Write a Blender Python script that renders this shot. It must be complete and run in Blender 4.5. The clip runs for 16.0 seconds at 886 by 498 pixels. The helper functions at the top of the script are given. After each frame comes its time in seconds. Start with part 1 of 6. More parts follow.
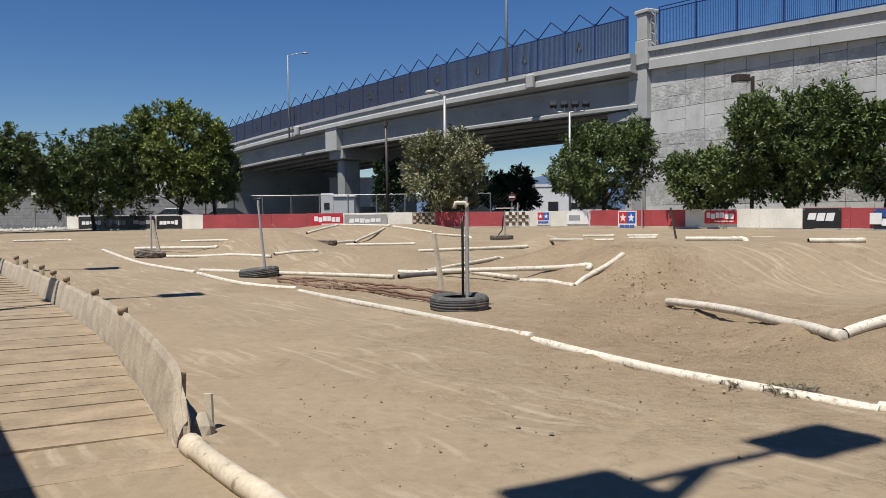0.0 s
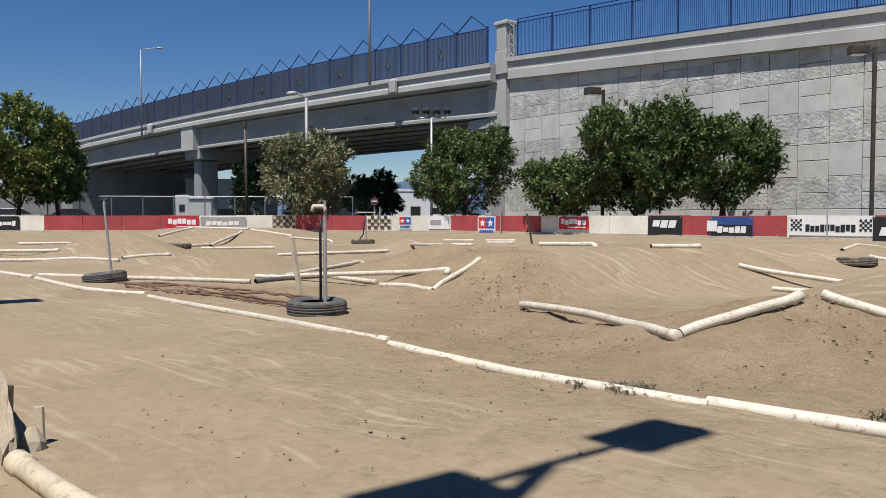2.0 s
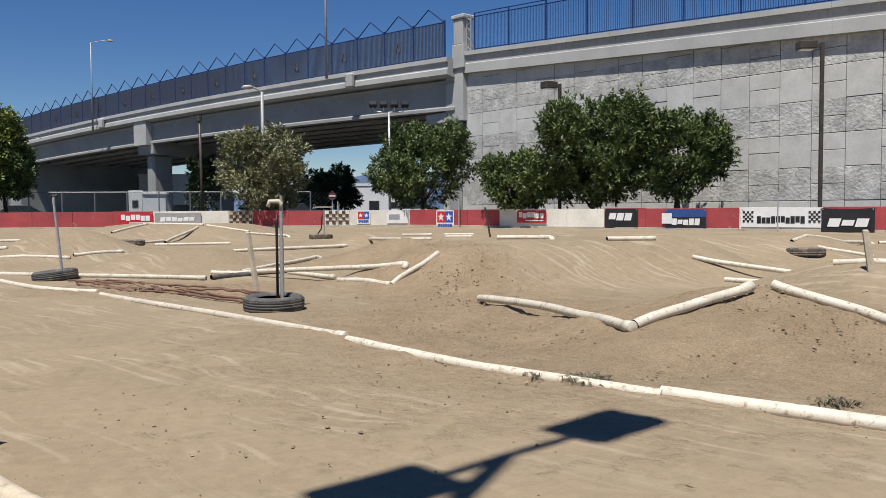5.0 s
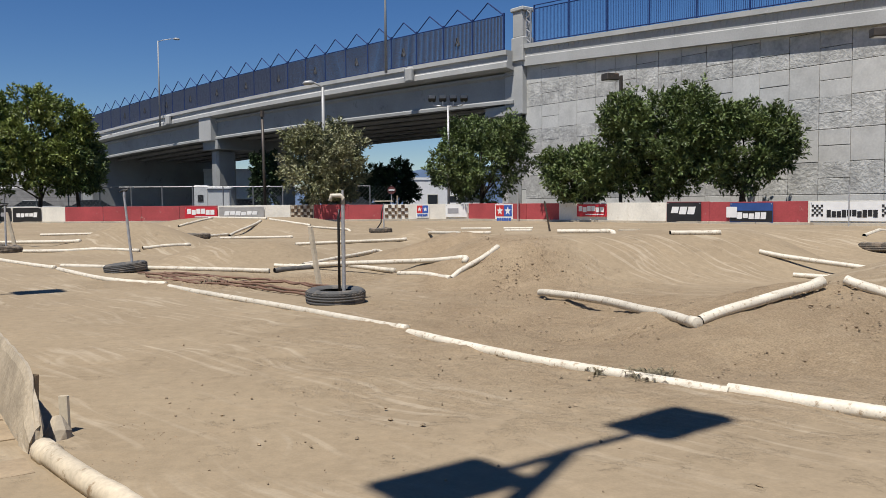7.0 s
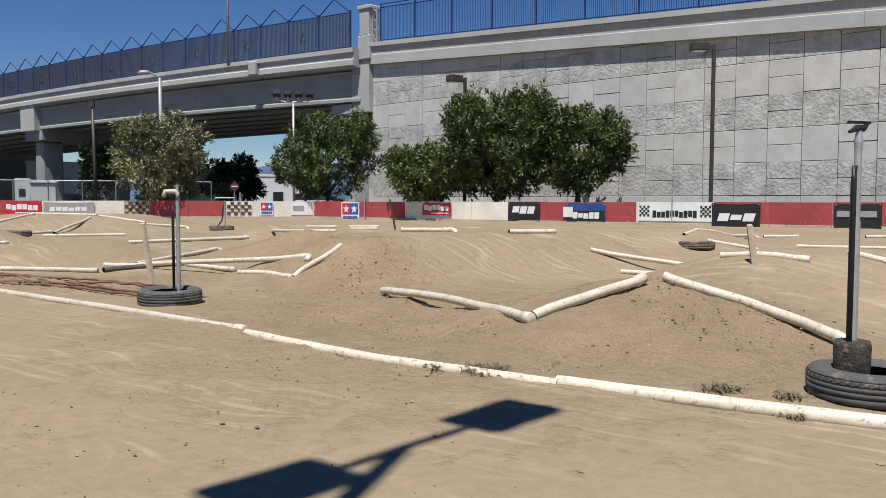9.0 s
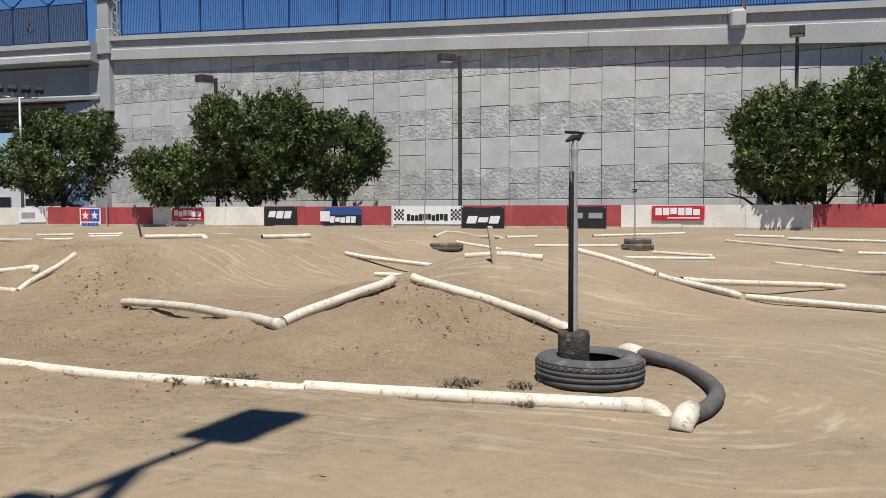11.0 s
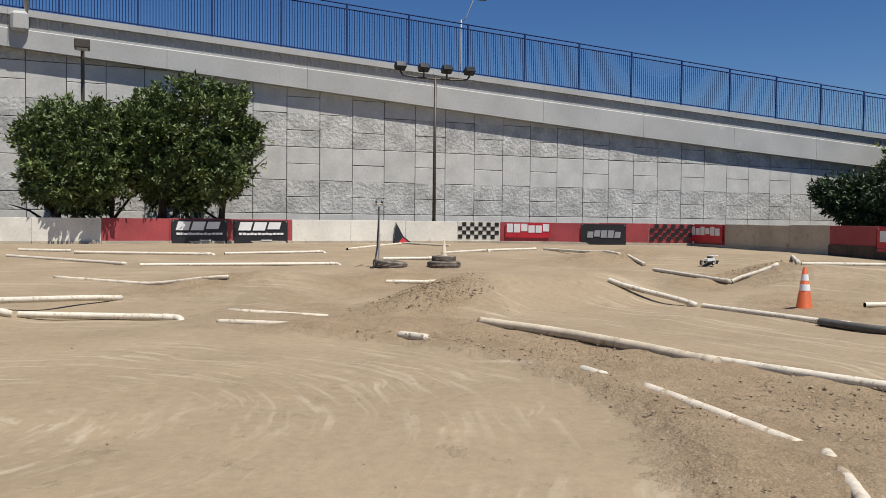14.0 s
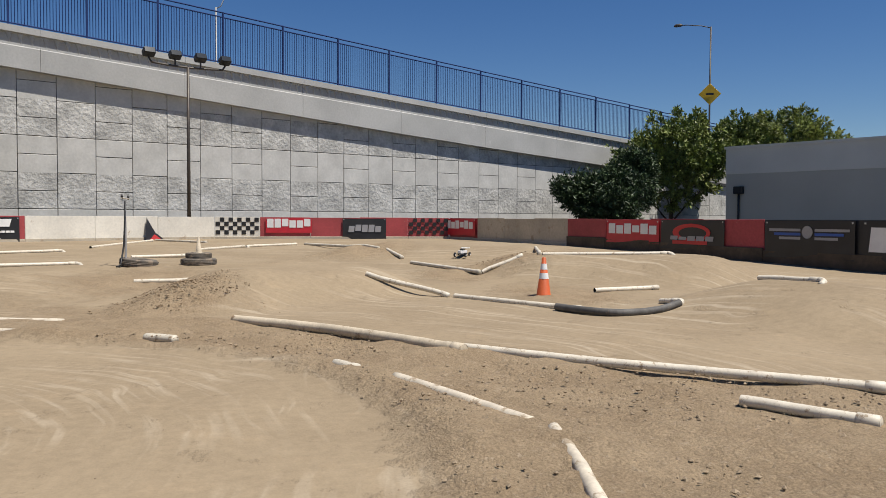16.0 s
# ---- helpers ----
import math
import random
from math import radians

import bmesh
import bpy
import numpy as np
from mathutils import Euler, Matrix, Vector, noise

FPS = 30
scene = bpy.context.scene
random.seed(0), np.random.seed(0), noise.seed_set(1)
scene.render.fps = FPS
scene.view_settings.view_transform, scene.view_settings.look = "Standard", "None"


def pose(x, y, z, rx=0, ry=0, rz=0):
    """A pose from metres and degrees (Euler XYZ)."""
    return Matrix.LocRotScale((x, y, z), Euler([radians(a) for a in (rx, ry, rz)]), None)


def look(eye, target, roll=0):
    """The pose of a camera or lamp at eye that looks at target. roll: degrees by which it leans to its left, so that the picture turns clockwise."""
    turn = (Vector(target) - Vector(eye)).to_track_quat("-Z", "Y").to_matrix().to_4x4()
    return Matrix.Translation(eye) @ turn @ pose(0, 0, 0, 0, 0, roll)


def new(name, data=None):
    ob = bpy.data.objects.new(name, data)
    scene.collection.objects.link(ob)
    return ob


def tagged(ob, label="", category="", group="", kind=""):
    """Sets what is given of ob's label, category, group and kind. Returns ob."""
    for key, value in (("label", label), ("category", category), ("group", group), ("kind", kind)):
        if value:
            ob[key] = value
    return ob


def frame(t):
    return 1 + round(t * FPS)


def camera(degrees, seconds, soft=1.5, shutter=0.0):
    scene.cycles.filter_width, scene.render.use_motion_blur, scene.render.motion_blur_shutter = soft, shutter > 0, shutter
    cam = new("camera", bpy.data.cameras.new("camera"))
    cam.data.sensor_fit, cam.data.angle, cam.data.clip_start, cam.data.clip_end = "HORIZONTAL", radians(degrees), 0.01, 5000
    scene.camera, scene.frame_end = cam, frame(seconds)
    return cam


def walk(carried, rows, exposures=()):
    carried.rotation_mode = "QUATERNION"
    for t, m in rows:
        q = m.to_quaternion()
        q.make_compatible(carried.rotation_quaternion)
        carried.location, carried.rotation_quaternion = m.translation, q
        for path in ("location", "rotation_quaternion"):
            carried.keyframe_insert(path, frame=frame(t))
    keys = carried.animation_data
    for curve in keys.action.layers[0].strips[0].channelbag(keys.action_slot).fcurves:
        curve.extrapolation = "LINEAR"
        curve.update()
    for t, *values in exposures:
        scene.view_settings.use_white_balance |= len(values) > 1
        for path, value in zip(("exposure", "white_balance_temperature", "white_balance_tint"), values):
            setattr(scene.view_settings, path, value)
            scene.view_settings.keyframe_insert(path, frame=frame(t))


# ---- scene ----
FOV = 57.15
ARM = 0.40   # the camera is held out in front of a turning body
EYE = 1.40
cam = camera(FOV, 16.0, soft=0.6)
TURNS = [
    (0.0, -0.06, -2.60, -0.64), (0.5, -0.94, -2.37, -0.59), (1.0, -3.71, -2.44, -0.43), (1.5, -7.43, -2.40, -0.14),
    (2.0, -9.69, -2.36, -0.01), (2.5, -11.54, -2.39, 0.01), (3.0, -14.52, -2.42, 0.19), (5.5, -11.37, -2.87, -0.54),
    (6.0, -10.03, -2.86, -0.60), (6.5, -9.16, -2.96, -0.52), (7.0, -8.46, -3.18, -0.46), (7.5, -8.19, -3.22, -0.37),
    (8.0, -8.88, -3.32, -0.34), (8.5, -13.02, -3.35, -0.16), (9.0, -19.17, -3.34, 0.12), (11.5, -41.75, -2.89, -0.30),
    (12.0, -49.31, -2.68, -0.20), (12.5, -57.38, -2.54, -0.01), (13.0, -66.93, -2.40, 0.14), (13.5, -75.06, -2.18, 0.45),
    (14.0, -82.64, -1.95, 0.61), (14.5, -88.39, -1.89, 0.66), (15.0, -92.32, -2.01, 0.54), (15.5, -95.17, -2.07, 0.39),
    (16.0, -99.14, -2.19, 0.28),
]


def held(yaw, pitch, roll):
    a = radians(yaw)
    return pose(-math.sin(a) * ARM, math.cos(a) * ARM, EYE, 0, 0, yaw) @ pose(0, 0, 0, 90 + pitch) @ pose(0, 0, 0, 0, 0, roll)


walk(cam, [(t, held(y, p, r)) for t, y, p, r in TURNS], exposures=[(0.0, 0.06, 6500, 10), (12.5, 0.06, 6500, 10), (16.0, 0.06, 6720, 10)])

# ---- light ----
SUN_EL, SHADE_DIR = 66.0, (0.57, 0.82)
world = bpy.data.worlds.new("sky")
scene.world = world
world.use_nodes = True
wn = world.node_tree.nodes
sky = wn.new("ShaderNodeTexSky")
sky.sky_type = "NISHITA"
sky.sun_disc = False
sky.sun_elevation = radians(SUN_EL)
sky.sun_rotation = math.atan2(-SHADE_DIR[0], -SHADE_DIR[1])
sky.altitude, sky.air_density, sky.dust_density, sky.ozone_density = 1000.0, 1.0, 0.0, 4.0
wn["Background"].inputs["Strength"].default_value = 0.076
deep = wn.new("ShaderNodeHueSaturation")   # clear, deep blue air
deep.inputs["Saturation"].default_value = 1.26
deep.inputs["Hue"].default_value = 0.509
world.node_tree.links.new(sky.outputs[0], deep.inputs["Color"])
world.node_tree.links.new(deep.outputs[0], wn["Background"].inputs["Color"])
sun = new("sun", bpy.data.lights.new("sun", "SUN"))
sun.data.energy, sun.data.angle, sun.data.color = 5.6, radians(0.5), (1.0, 0.96, 0.905)
sun.matrix_world = look((0, 0, 60), (SHADE_DIR[0], SHADE_DIR[1], 60 - math.tan(radians(SUN_EL))))


# ---- materials ----
def material(name, color, rough=0.8, metal=0.0, var=0.15, scale=3.0, fine=40.0, bump=0.0, second=None, spec=0.5, stain=None, vec="Object", island=0.0, tone=0.0):
    """A surface with coarse and fine variation of its colour, fine relief, and piece-to-piece tone."""
    m = bpy.data.materials.new(name)
    m.use_nodes = True
    nt = m.node_tree
    b = nt.nodes["Principled BSDF"]
    b.inputs["Roughness"].default_value, b.inputs["Metallic"].default_value = rough, metal
    b.inputs["Specular IOR Level"].default_value = spec
    tc = nt.nodes.new("ShaderNodeTexCoord")
    geo = nt.nodes.new("ShaderNodeNewGeometry")
    src = geo.outputs["Position"] if vec == "World" else tc.outputs["Object"]
    big = nt.nodes.new("ShaderNodeTexNoise")
    big.inputs["Scale"].default_value, big.inputs["Detail"].default_value = scale, 6
    small = nt.nodes.new("ShaderNodeTexNoise")
    small.inputs["Scale"].default_value, small.inputs["Detail"].default_value = fine, 4
    nt.links.new(src, big.inputs["Vector"])
    nt.links.new(src, small.inputs["Vector"])
    second = second or tuple(c * (1 - 2 * var) for c in color)
    mix = nt.nodes.new("ShaderNodeMix")
    mix.data_type = "RGBA"
    ramp = nt.nodes.new("ShaderNodeMapRange")
    ramp.inputs[1].default_value, ramp.inputs[2].default_value = 0.35, 0.68
    nt.links.new(big.outputs[0], ramp.inputs[0])
    nt.links.new(ramp.outputs[0], mix.inputs["Factor"])
    mix.inputs["A"].default_value, mix.inputs["B"].default_value = (*color, 1), (*second, 1)
    out = mix.outputs["Result"]
    grain = nt.nodes.new("ShaderNodeMix")
    grain.data_type, grain.blend_type = "RGBA", "MULTIPLY"
    gr = nt.nodes.new("ShaderNodeMapRange")
    gr.inputs[1].default_value, gr.inputs[2].default_value = 0.3, 0.7
    gr.inputs[3].default_value, gr.inputs[4].default_value = 1 - var, 1 + var * 0.4
    nt.links.new(small.outputs[0], gr.inputs[0])
    grain.inputs["Factor"].default_value = 1.0
    nt.links.new(out, grain.inputs["A"])
    nt.links.new(gr.outputs[0], grain.inputs["B"])
    out = grain.outputs["Result"]
    if stain:
        st = nt.nodes.new("ShaderNodeTexNoise")
        st.inputs["Scale"].default_value, st.inputs["Detail"].default_value, st.inputs["Roughness"].default_value = stain[1], 8, 0.7
        nt.links.new(src, st.inputs["Vector"])
        sr = nt.nodes.new("ShaderNodeMapRange")
        sr.inputs[1].default_value, sr.inputs[2].default_value = stain[2], stain[2] + 0.08
        nt.links.new(st.outputs[0], sr.inputs[0])
        sm = nt.nodes.new("ShaderNodeMix")
        sm.data_type = "RGBA"
        nt.links.new(sr.outputs[0], sm.inputs["Factor"])
        nt.links.new(out, sm.inputs["A"])
        sm.inputs["B"].default_value = (*stain[0], 1)
        out = sm.outputs["Result"]
    if tone or island:
        hsv = nt.nodes.new("ShaderNodeHueSaturation")
        rr = nt.nodes.new("ShaderNodeMapRange")
        amount = tone or island
        rr.inputs[3].default_value, rr.inputs[4].default_value = 1 - amount, 1 + amount
        if tone:
            rnd = nt.nodes.new("ShaderNodeObjectInfo").outputs["Random"]
        else:
            rnd = geo.outputs["Random Per Island"]
        nt.links.new(rnd, rr.inputs[0])
        nt.links.new(rr.outputs[0], hsv.inputs["Value"])
        nt.links.new(out, hsv.inputs["Color"])
        out = hsv.outputs["Color"]
    nt.links.new(out, b.inputs["Base Color"])
    if bump:
        bp = nt.nodes.new("ShaderNodeBump")
        bp.inputs["Strength"].default_value, bp.inputs["Distance"].default_value = 1.0, bump
        nt.links.new(small.outputs[0], bp.inputs["Height"])
        nt.links.new(bp.outputs[0], b.inputs["Normal"])
    return m


def earth_material():
    """Packed tan track earth; loose darker earth and pits where the track is not driven."""
    m = bpy.data.materials.new("packed_earth")
    m.use_nodes = True
    nt = m.node_tree
    N, L = nt.nodes.new, nt.links.new
    b = nt.nodes["Principled BSDF"]
    b.inputs["Roughness"].default_value, b.inputs["Specular IOR Level"].default_value = 0.95, 0.15
    pos = N("ShaderNodeNewGeometry").outputs["Position"]
    loose = N("ShaderNodeAttribute")
    loose.attribute_name = "loose"

    def noise_tex(scale, detail=6, rough=0.55, vec=None):
        n = N("ShaderNodeTexNoise")
        n.inputs["Scale"].default_value, n.inputs["Detail"].default_value, n.inputs["Roughness"].default_value = scale, detail, rough
        L(vec or pos, n.inputs["Vector"])
        return n.outputs[0]

    def ranged(v, a, c, lo=0.0, hi=1.0):
        r = N("ShaderNodeMapRange")
        for i, x in enumerate((a, c, lo, hi)):
            r.inputs[i + 1].default_value = x
        L(v, r.inputs[0])
        return r.outputs[0]

    def blend(f, a, c, kind="MIX"):
        x = N("ShaderNodeMix")
        x.data_type, x.blend_type = "RGBA", kind
        for v, k in ((f, "Factor"), (a, "A"), (c, "B")):
            if isinstance(v, (float, tuple)):
                x.inputs[k].default_value = v
            else:
                L(v, x.inputs[k])
        return x.outputs["Result"]

    def times(a, c):
        x = N("ShaderNodeMath")
        x.operation = "MULTIPLY"
        L(a, x.inputs[0])
        if isinstance(c, float):
            x.inputs[1].default_value = c
        else:
            L(c, x.inputs[1])
        return x.outputs[0]

    track = blend(ranged(noise_tex(0.5), 0.35, 0.65), TRACK_A, TRACK_B)
    track = blend(ranged(noise_tex(2.2, 5, 0.6), 0.56, 0.72, 0.0, 0.45), track, LOOSE_A)
    # swept marks left by tyres: noise stretched along the lane, in long arcs and in short crossing scuffs
    lane = N("ShaderNodeAttribute")
    lane.attribute_name = "lane"
    wob = N("ShaderNodeTexNoise")
    wob.inputs["Scale"].default_value, wob.inputs["Detail"].default_value = 0.55, 2.0
    L(pos, wob.inputs["Vector"])
    fade = ranged(noise_tex(0.45, 3), 0.40, 0.56)
    for warp_by, sx, sy, lo, hi, most in ((0.35, 0.6, 11.0, 0.55, 0.68, 0.5), (1.2, 0.9, 7.5, 0.575, 0.69, 0.6)):
        wscale = N("ShaderNodeVectorMath")
        wscale.operation = "SCALE"
        wscale.inputs["Scale"].default_value = warp_by
        L(wob.outputs["Color"], wscale.inputs[0])
        warp = N("ShaderNodeVectorMath")
        warp.operation = "ADD"
        L(lane.outputs["Vector"], warp.inputs[0])
        L(wscale.outputs[0], warp.inputs[1])
        mp = N("ShaderNodeVectorMath")
        mp.operation = "MULTIPLY"
        mp.inputs[1].default_value = (sx, sy, 1.0)
        L(warp.outputs[0], mp.inputs[0])
        streak = noise_tex(1.0, 3, 0.5, mp.outputs[0])
        track = blend(times(ranged(streak, lo, hi, 0.0, most), fade), track, STREAK)
    rough_c = blend(ranged(noise_tex(1.3, 8, 0.65), 0.38, 0.62), LOOSE_A, LOOSE_B)
    patch = noise_tex(2.4, 7, 0.7)
    add = N("ShaderNodeMath")
    add.operation = "ADD"
    L(loose.outputs["Fac"], add.inputs[0])
    L(ranged(patch, 0.3, 0.7, -0.3, 0.3), add.inputs[1])
    f = ranged(add.outputs[0], 0.15, 0.85)
    col = blend(f, track, rough_c)
    grain = noise_tex(55, 3)
    speck = noise_tex(16, 4, 0.7)
    grit = blend(f, blend(1.0, (1.0, 1.0, 1.0, 1.0), ranged(grain, 0.3, 0.7, 0.95, 1.03), "MULTIPLY"), ranged(grain, 0.32, 0.68, 0.78, 1.18))
    col = blend(1.0, col, grit, "MULTIPLY")
    col = blend(1.0, col, ranged(noise_tex(9, 5, 0.7), 0.3, 0.7, 0.88, 1.08), "MULTIPLY")
    col = blend(times(ranged(speck, 0.60, 0.68, 0.0, 0.6), f), col, SPECK)
    paved = N("ShaderNodeAttribute")
    paved.attribute_name = "paved"
    col = blend(paved.outputs["Fac"], col, blend(ranged(noise_tex(0.6), 0.35, 0.65), (0.07, 0.07, 0.068, 1), (0.10, 0.098, 0.093, 1)))
    L(col, b.inputs["Base Color"])
    h1 = times(grain, 0.0025)
    crumbs = N("ShaderNodeMath")
    crumbs.operation = "ADD"
    L(times(noise_tex(6, 8, 0.7), 0.07), crumbs.inputs[0])
    L(times(noise_tex(30, 4, 0.7), 0.022), crumbs.inputs[1])
    h2 = times(crumbs.outputs[0], f)
    s = N("ShaderNodeMath")
    s.operation = "ADD"
    L(h1, s.inputs[0])
    L(h2, s.inputs[1])
    bp = N("ShaderNodeBump")
    bp.inputs["Strength"].default_value, bp.inputs["Distance"].default_value = 1.0, 1.0
    L(s.outputs[0], bp.inputs["Height"])
    L(bp.outputs[0], b.inputs["Normal"])
    return m


TRACK_A, TRACK_B = (0.306, 0.240, 0.157, 1), (0.264, 0.205, 0.133, 1)
STREAK, SPECK = (0.43, 0.36, 0.262, 1), (0.43, 0.35, 0.25, 1)
LOOSE_A, LOOSE_B = (0.345, 0.262, 0.166, 1), (0.29, 0.215, 0.134, 1)
EARTH = earth_material()
PVC = material("weathered_white_pipe", (0.67, 0.61, 0.49), 0.55, var=0.1, scale=5, fine=60, stain=((0.32, 0.245, 0.16), 18, 0.555), vec="World", tone=0.08)
PVC_OLD = material("dusty_yellowed_pipe", (0.62, 0.53, 0.39), 0.75, var=0.15, scale=4, fine=40, stain=((0.24, 0.17, 0.1), 6, 0.58), vec="World")
PVC_BURIED = material("half_buried_pipe", (0.66, 0.585, 0.46), 0.8, var=0.12, scale=6, fine=40, stain=((0.33, 0.255, 0.168), 7, 0.54), vec="World")
BLACK_PIPE = material("dusty_black_pipe", (0.125, 0.118, 0.108), 0.7, var=0.2, scale=6, fine=50, stain=((0.22, 0.17, 0.12), 8, 0.58), vec="World")
RUBBER = material("old_tyre_rubber", (0.10, 0.098, 0.094), 0.85, var=0.2, scale=4, fine=50, bump=0.002, stain=((0.16, 0.14, 0.115), 4, 0.52))
RUBBER_DUSTY = material("dust_covered_tyre", (0.15, 0.13, 0.105), 0.95, var=0.2, scale=4, fine=40, stain=((0.24, 0.19, 0.14), 5, 0.5))
PLUG = material("dirt_caked_plug", (0.075, 0.068, 0.055), 0.95, var=0.3, scale=9, fine=45, bump=0.012, stain=((0.15, 0.12, 0.085), 16, 0.55))
STEEL = material("galvanised_steel", (0.52, 0.52, 0.52), 0.42, 0.4, var=0.12, scale=6, fine=60)
LAMP_GREY = material("pale_lamp_pole_paint", (0.34, 0.34, 0.33), 0.5, 0.2, var=0.05)
BRONZE = material("dark_bronze_pole_paint", (0.09, 0.075, 0.06), 0.5, 0.3, var=0.2, scale=2, stain=((0.2, 0.12, 0.07), 1.5, 0.6))
BLACK = material("black_plastic", (0.018, 0.018, 0.018), 0.5, var=0.2)
GLASS_DARK = material("dark_glass", (0.03, 0.035, 0.04), 0.1, var=0.05)
LENS = material("lamp_lens", (0.55, 0.56, 0.55), 0.2, var=0.05)
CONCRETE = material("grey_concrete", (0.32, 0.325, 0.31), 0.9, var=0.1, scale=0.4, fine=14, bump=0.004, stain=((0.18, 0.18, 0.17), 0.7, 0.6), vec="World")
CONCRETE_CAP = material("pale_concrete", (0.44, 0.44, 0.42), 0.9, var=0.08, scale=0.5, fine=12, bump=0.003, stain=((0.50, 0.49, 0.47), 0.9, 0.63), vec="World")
PANEL_SMOOTH = material("smooth_panel_concrete", (0.565, 0.555, 0.515), 0.9, var=0.09, scale=1.1, fine=9, bump=0.004, stain=((0.44, 0.44, 0.415), 1.0, 0.6), vec="World", tone=0.045)
PANEL_ROUGH = material("rough_panel_concrete", (0.56, 0.55, 0.51), 0.95, var=0.18, scale=1.3, fine=6.5, bump=0.05, stain=((0.42, 0.42, 0.395), 1.2, 0.6), vec="World", tone=0.045)
JOINT = material("dark_joint", (0.10, 0.10, 0.095), 0.95, var=0.1)
BLUE_PAINT = material("blue_fence_paint", (0.016, 0.04, 0.14), 0.75, 0.0, spec=0.2, var=0.1)
BLUE_MESH = material("blue_grey_mesh_panel", (0.07, 0.085, 0.13), 0.6, 0.2, var=0.1)
RED = material("faded_red_board_paint", (0.42, 0.065, 0.07), 0.7, var=0.14, scale=0.9, fine=14, stain=((0.40, 0.20, 0.17), 2.2, 0.63), vec="World", tone=0.08)
CREAM = material("cream_board_paint", (0.78, 0.745, 0.65), 0.75, var=0.09, scale=0.8, fine=12, stain=((0.46, 0.38, 0.28), 3.5, 0.62), vec="World", tone=0.05)
TAN_BOARD = material("dusty_tan_board", (0.50, 0.44, 0.34), 0.85, var=0.12, scale=0.8, fine=12, stain=((0.34, 0.27, 0.19), 2.5, 0.58), vec="World")
BANNER_RED = material("red_banner_vinyl", (0.55, 0.02, 0.035), 0.45, var=0.08)
BANNER_BLACK = material("black_banner_vinyl", (0.022, 0.022, 0.024), 0.45, var=0.2, scale=2)
BANNER_GREY = material("grey_banner_vinyl", (0.36, 0.35, 0.33), 0.5, var=0.1)
BANNER_BLUE = material("blue_banner_vinyl", (0.03, 0.08, 0.26), 0.45, var=0.1)
WHITE = material("white_print", (0.8, 0.8, 0.78), 0.5, var=0.05)
GREY_PRINT = material("grey_print", (0.33, 0.33, 0.34), 0.5, var=0.05)
RED_PRINT = material("red_print", (0.55, 0.03, 0.03), 0.5, var=0.05)
# sign red with the shade it stands in mixed into the colour
SHADED_RED = material("shade_darkened_red_print", (0.17, 0.05, 0.045), 0.6, var=0.15)
BLUE_PRINT = material("blue_print", (0.03, 0.10, 0.4), 0.5, var=0.05)
BROWN_PRINT = material("brown_print", (0.12, 0.07, 0.035), 0.6, var=0.2)
WOOD = material("weathered_dusty_plank", (0.335, 0.255, 0.163), 0.9, var=0.14, scale=3, fine=28, bump=0.005, stain=((0.25, 0.185, 0.118), 2.5, 0.58), vec="World", tone=0.06)
WOOD_GREY = material("mud_caked_board", (0.45, 0.38, 0.28), 0.95, var=0.14, scale=4, fine=30, bump=0.006, stain=((0.33, 0.265, 0.19), 9, 0.6), vec="World")
WOOD_POST = material("pale_wood_post", (0.58, 0.5, 0.37), 0.85, var=0.14, scale=3, fine=30)
BARK = material("bark", (0.09, 0.07, 0.05), 0.95, var=0.25, scale=4, fine=25, bump=0.01)
ORANGE = material("orange_cone_plastic", (0.62, 0.12, 0.03), 0.55, var=0.12, stain=((0.4, 0.2, 0.12), 6, 0.62))
SHEET_GREY = material("grey_cabinet_paint", (0.55, 0.56, 0.55), 0.5, var=0.05)
STUCCO = material("pale_stucco", (0.72, 0.67, 0.56), 0.95, var=0.06, scale=0.3, fine=30, bump=0.004, vec="World")
STUCCO_DARK = material("grey_stucco_band", (0.52, 0.48, 0.39), 0.95, var=0.06, scale=0.3, fine=30, bump=0.004, vec="World")
STUCCO_WHITE = material("white_stucco", (0.7, 0.7, 0.69), 0.9, var=0.05)
BLOCK = material("grey_block_wall", (0.28, 0.27, 0.255), 0.95, var=0.15, scale=2, fine=10)
CHAIN = material("chain_link_wire", (0.3, 0.3, 0.3), 0.5, 0.6, var=0.1)
CAR_WHITE = material("white_car_paint", (0.75, 0.75, 0.75), 0.3, var=0.03)
CAR_DARK = material("dark_car_paint", (0.06, 0.065, 0.075), 0.3, var=0.1)
BROWN_BOARD = material("dark_brown_board", (0.10, 0.075, 0.05), 0.9, var=0.2, scale=2, fine=12, vec="World")
HOSE = material("brown_hose", (0.20, 0.11, 0.07), 0.7, var=0.2)
DRY_WEED = material("dry_weed", (0.25, 0.21, 0.13), 0.9, var=0.3, island=0.3)
STONE = material("pebble", (0.32, 0.245, 0.16), 0.9, var=0.15, island=0.22)
CLOD = material("dry_clod", (0.30, 0.222, 0.14), 0.95, var=0.15, island=0.2)
WHITE_ROCK = material("pale_rock", (0.55, 0.54, 0.5), 0.9, var=0.15, island=0.3)
YELLOW = material("yellow_sign", (0.7, 0.42, 0.02), 0.5, var=0.05)
# blue of distant air painted into the hill colour
HILL = material("haze_tinted_hill", (0.10, 0.15, 0.24), 1.0, var=0.1, scale=0.01)


def leaf_material(name, a, c):
    m = material(name, a, 0.5, spec=0.4, second=c, var=0.25, scale=0.9, fine=8, vec="World", island=0.6)
    b = m.node_tree.nodes["Principled BSDF"]
    b.inputs["Subsurface Weight"].default_value = 0.0
    return m


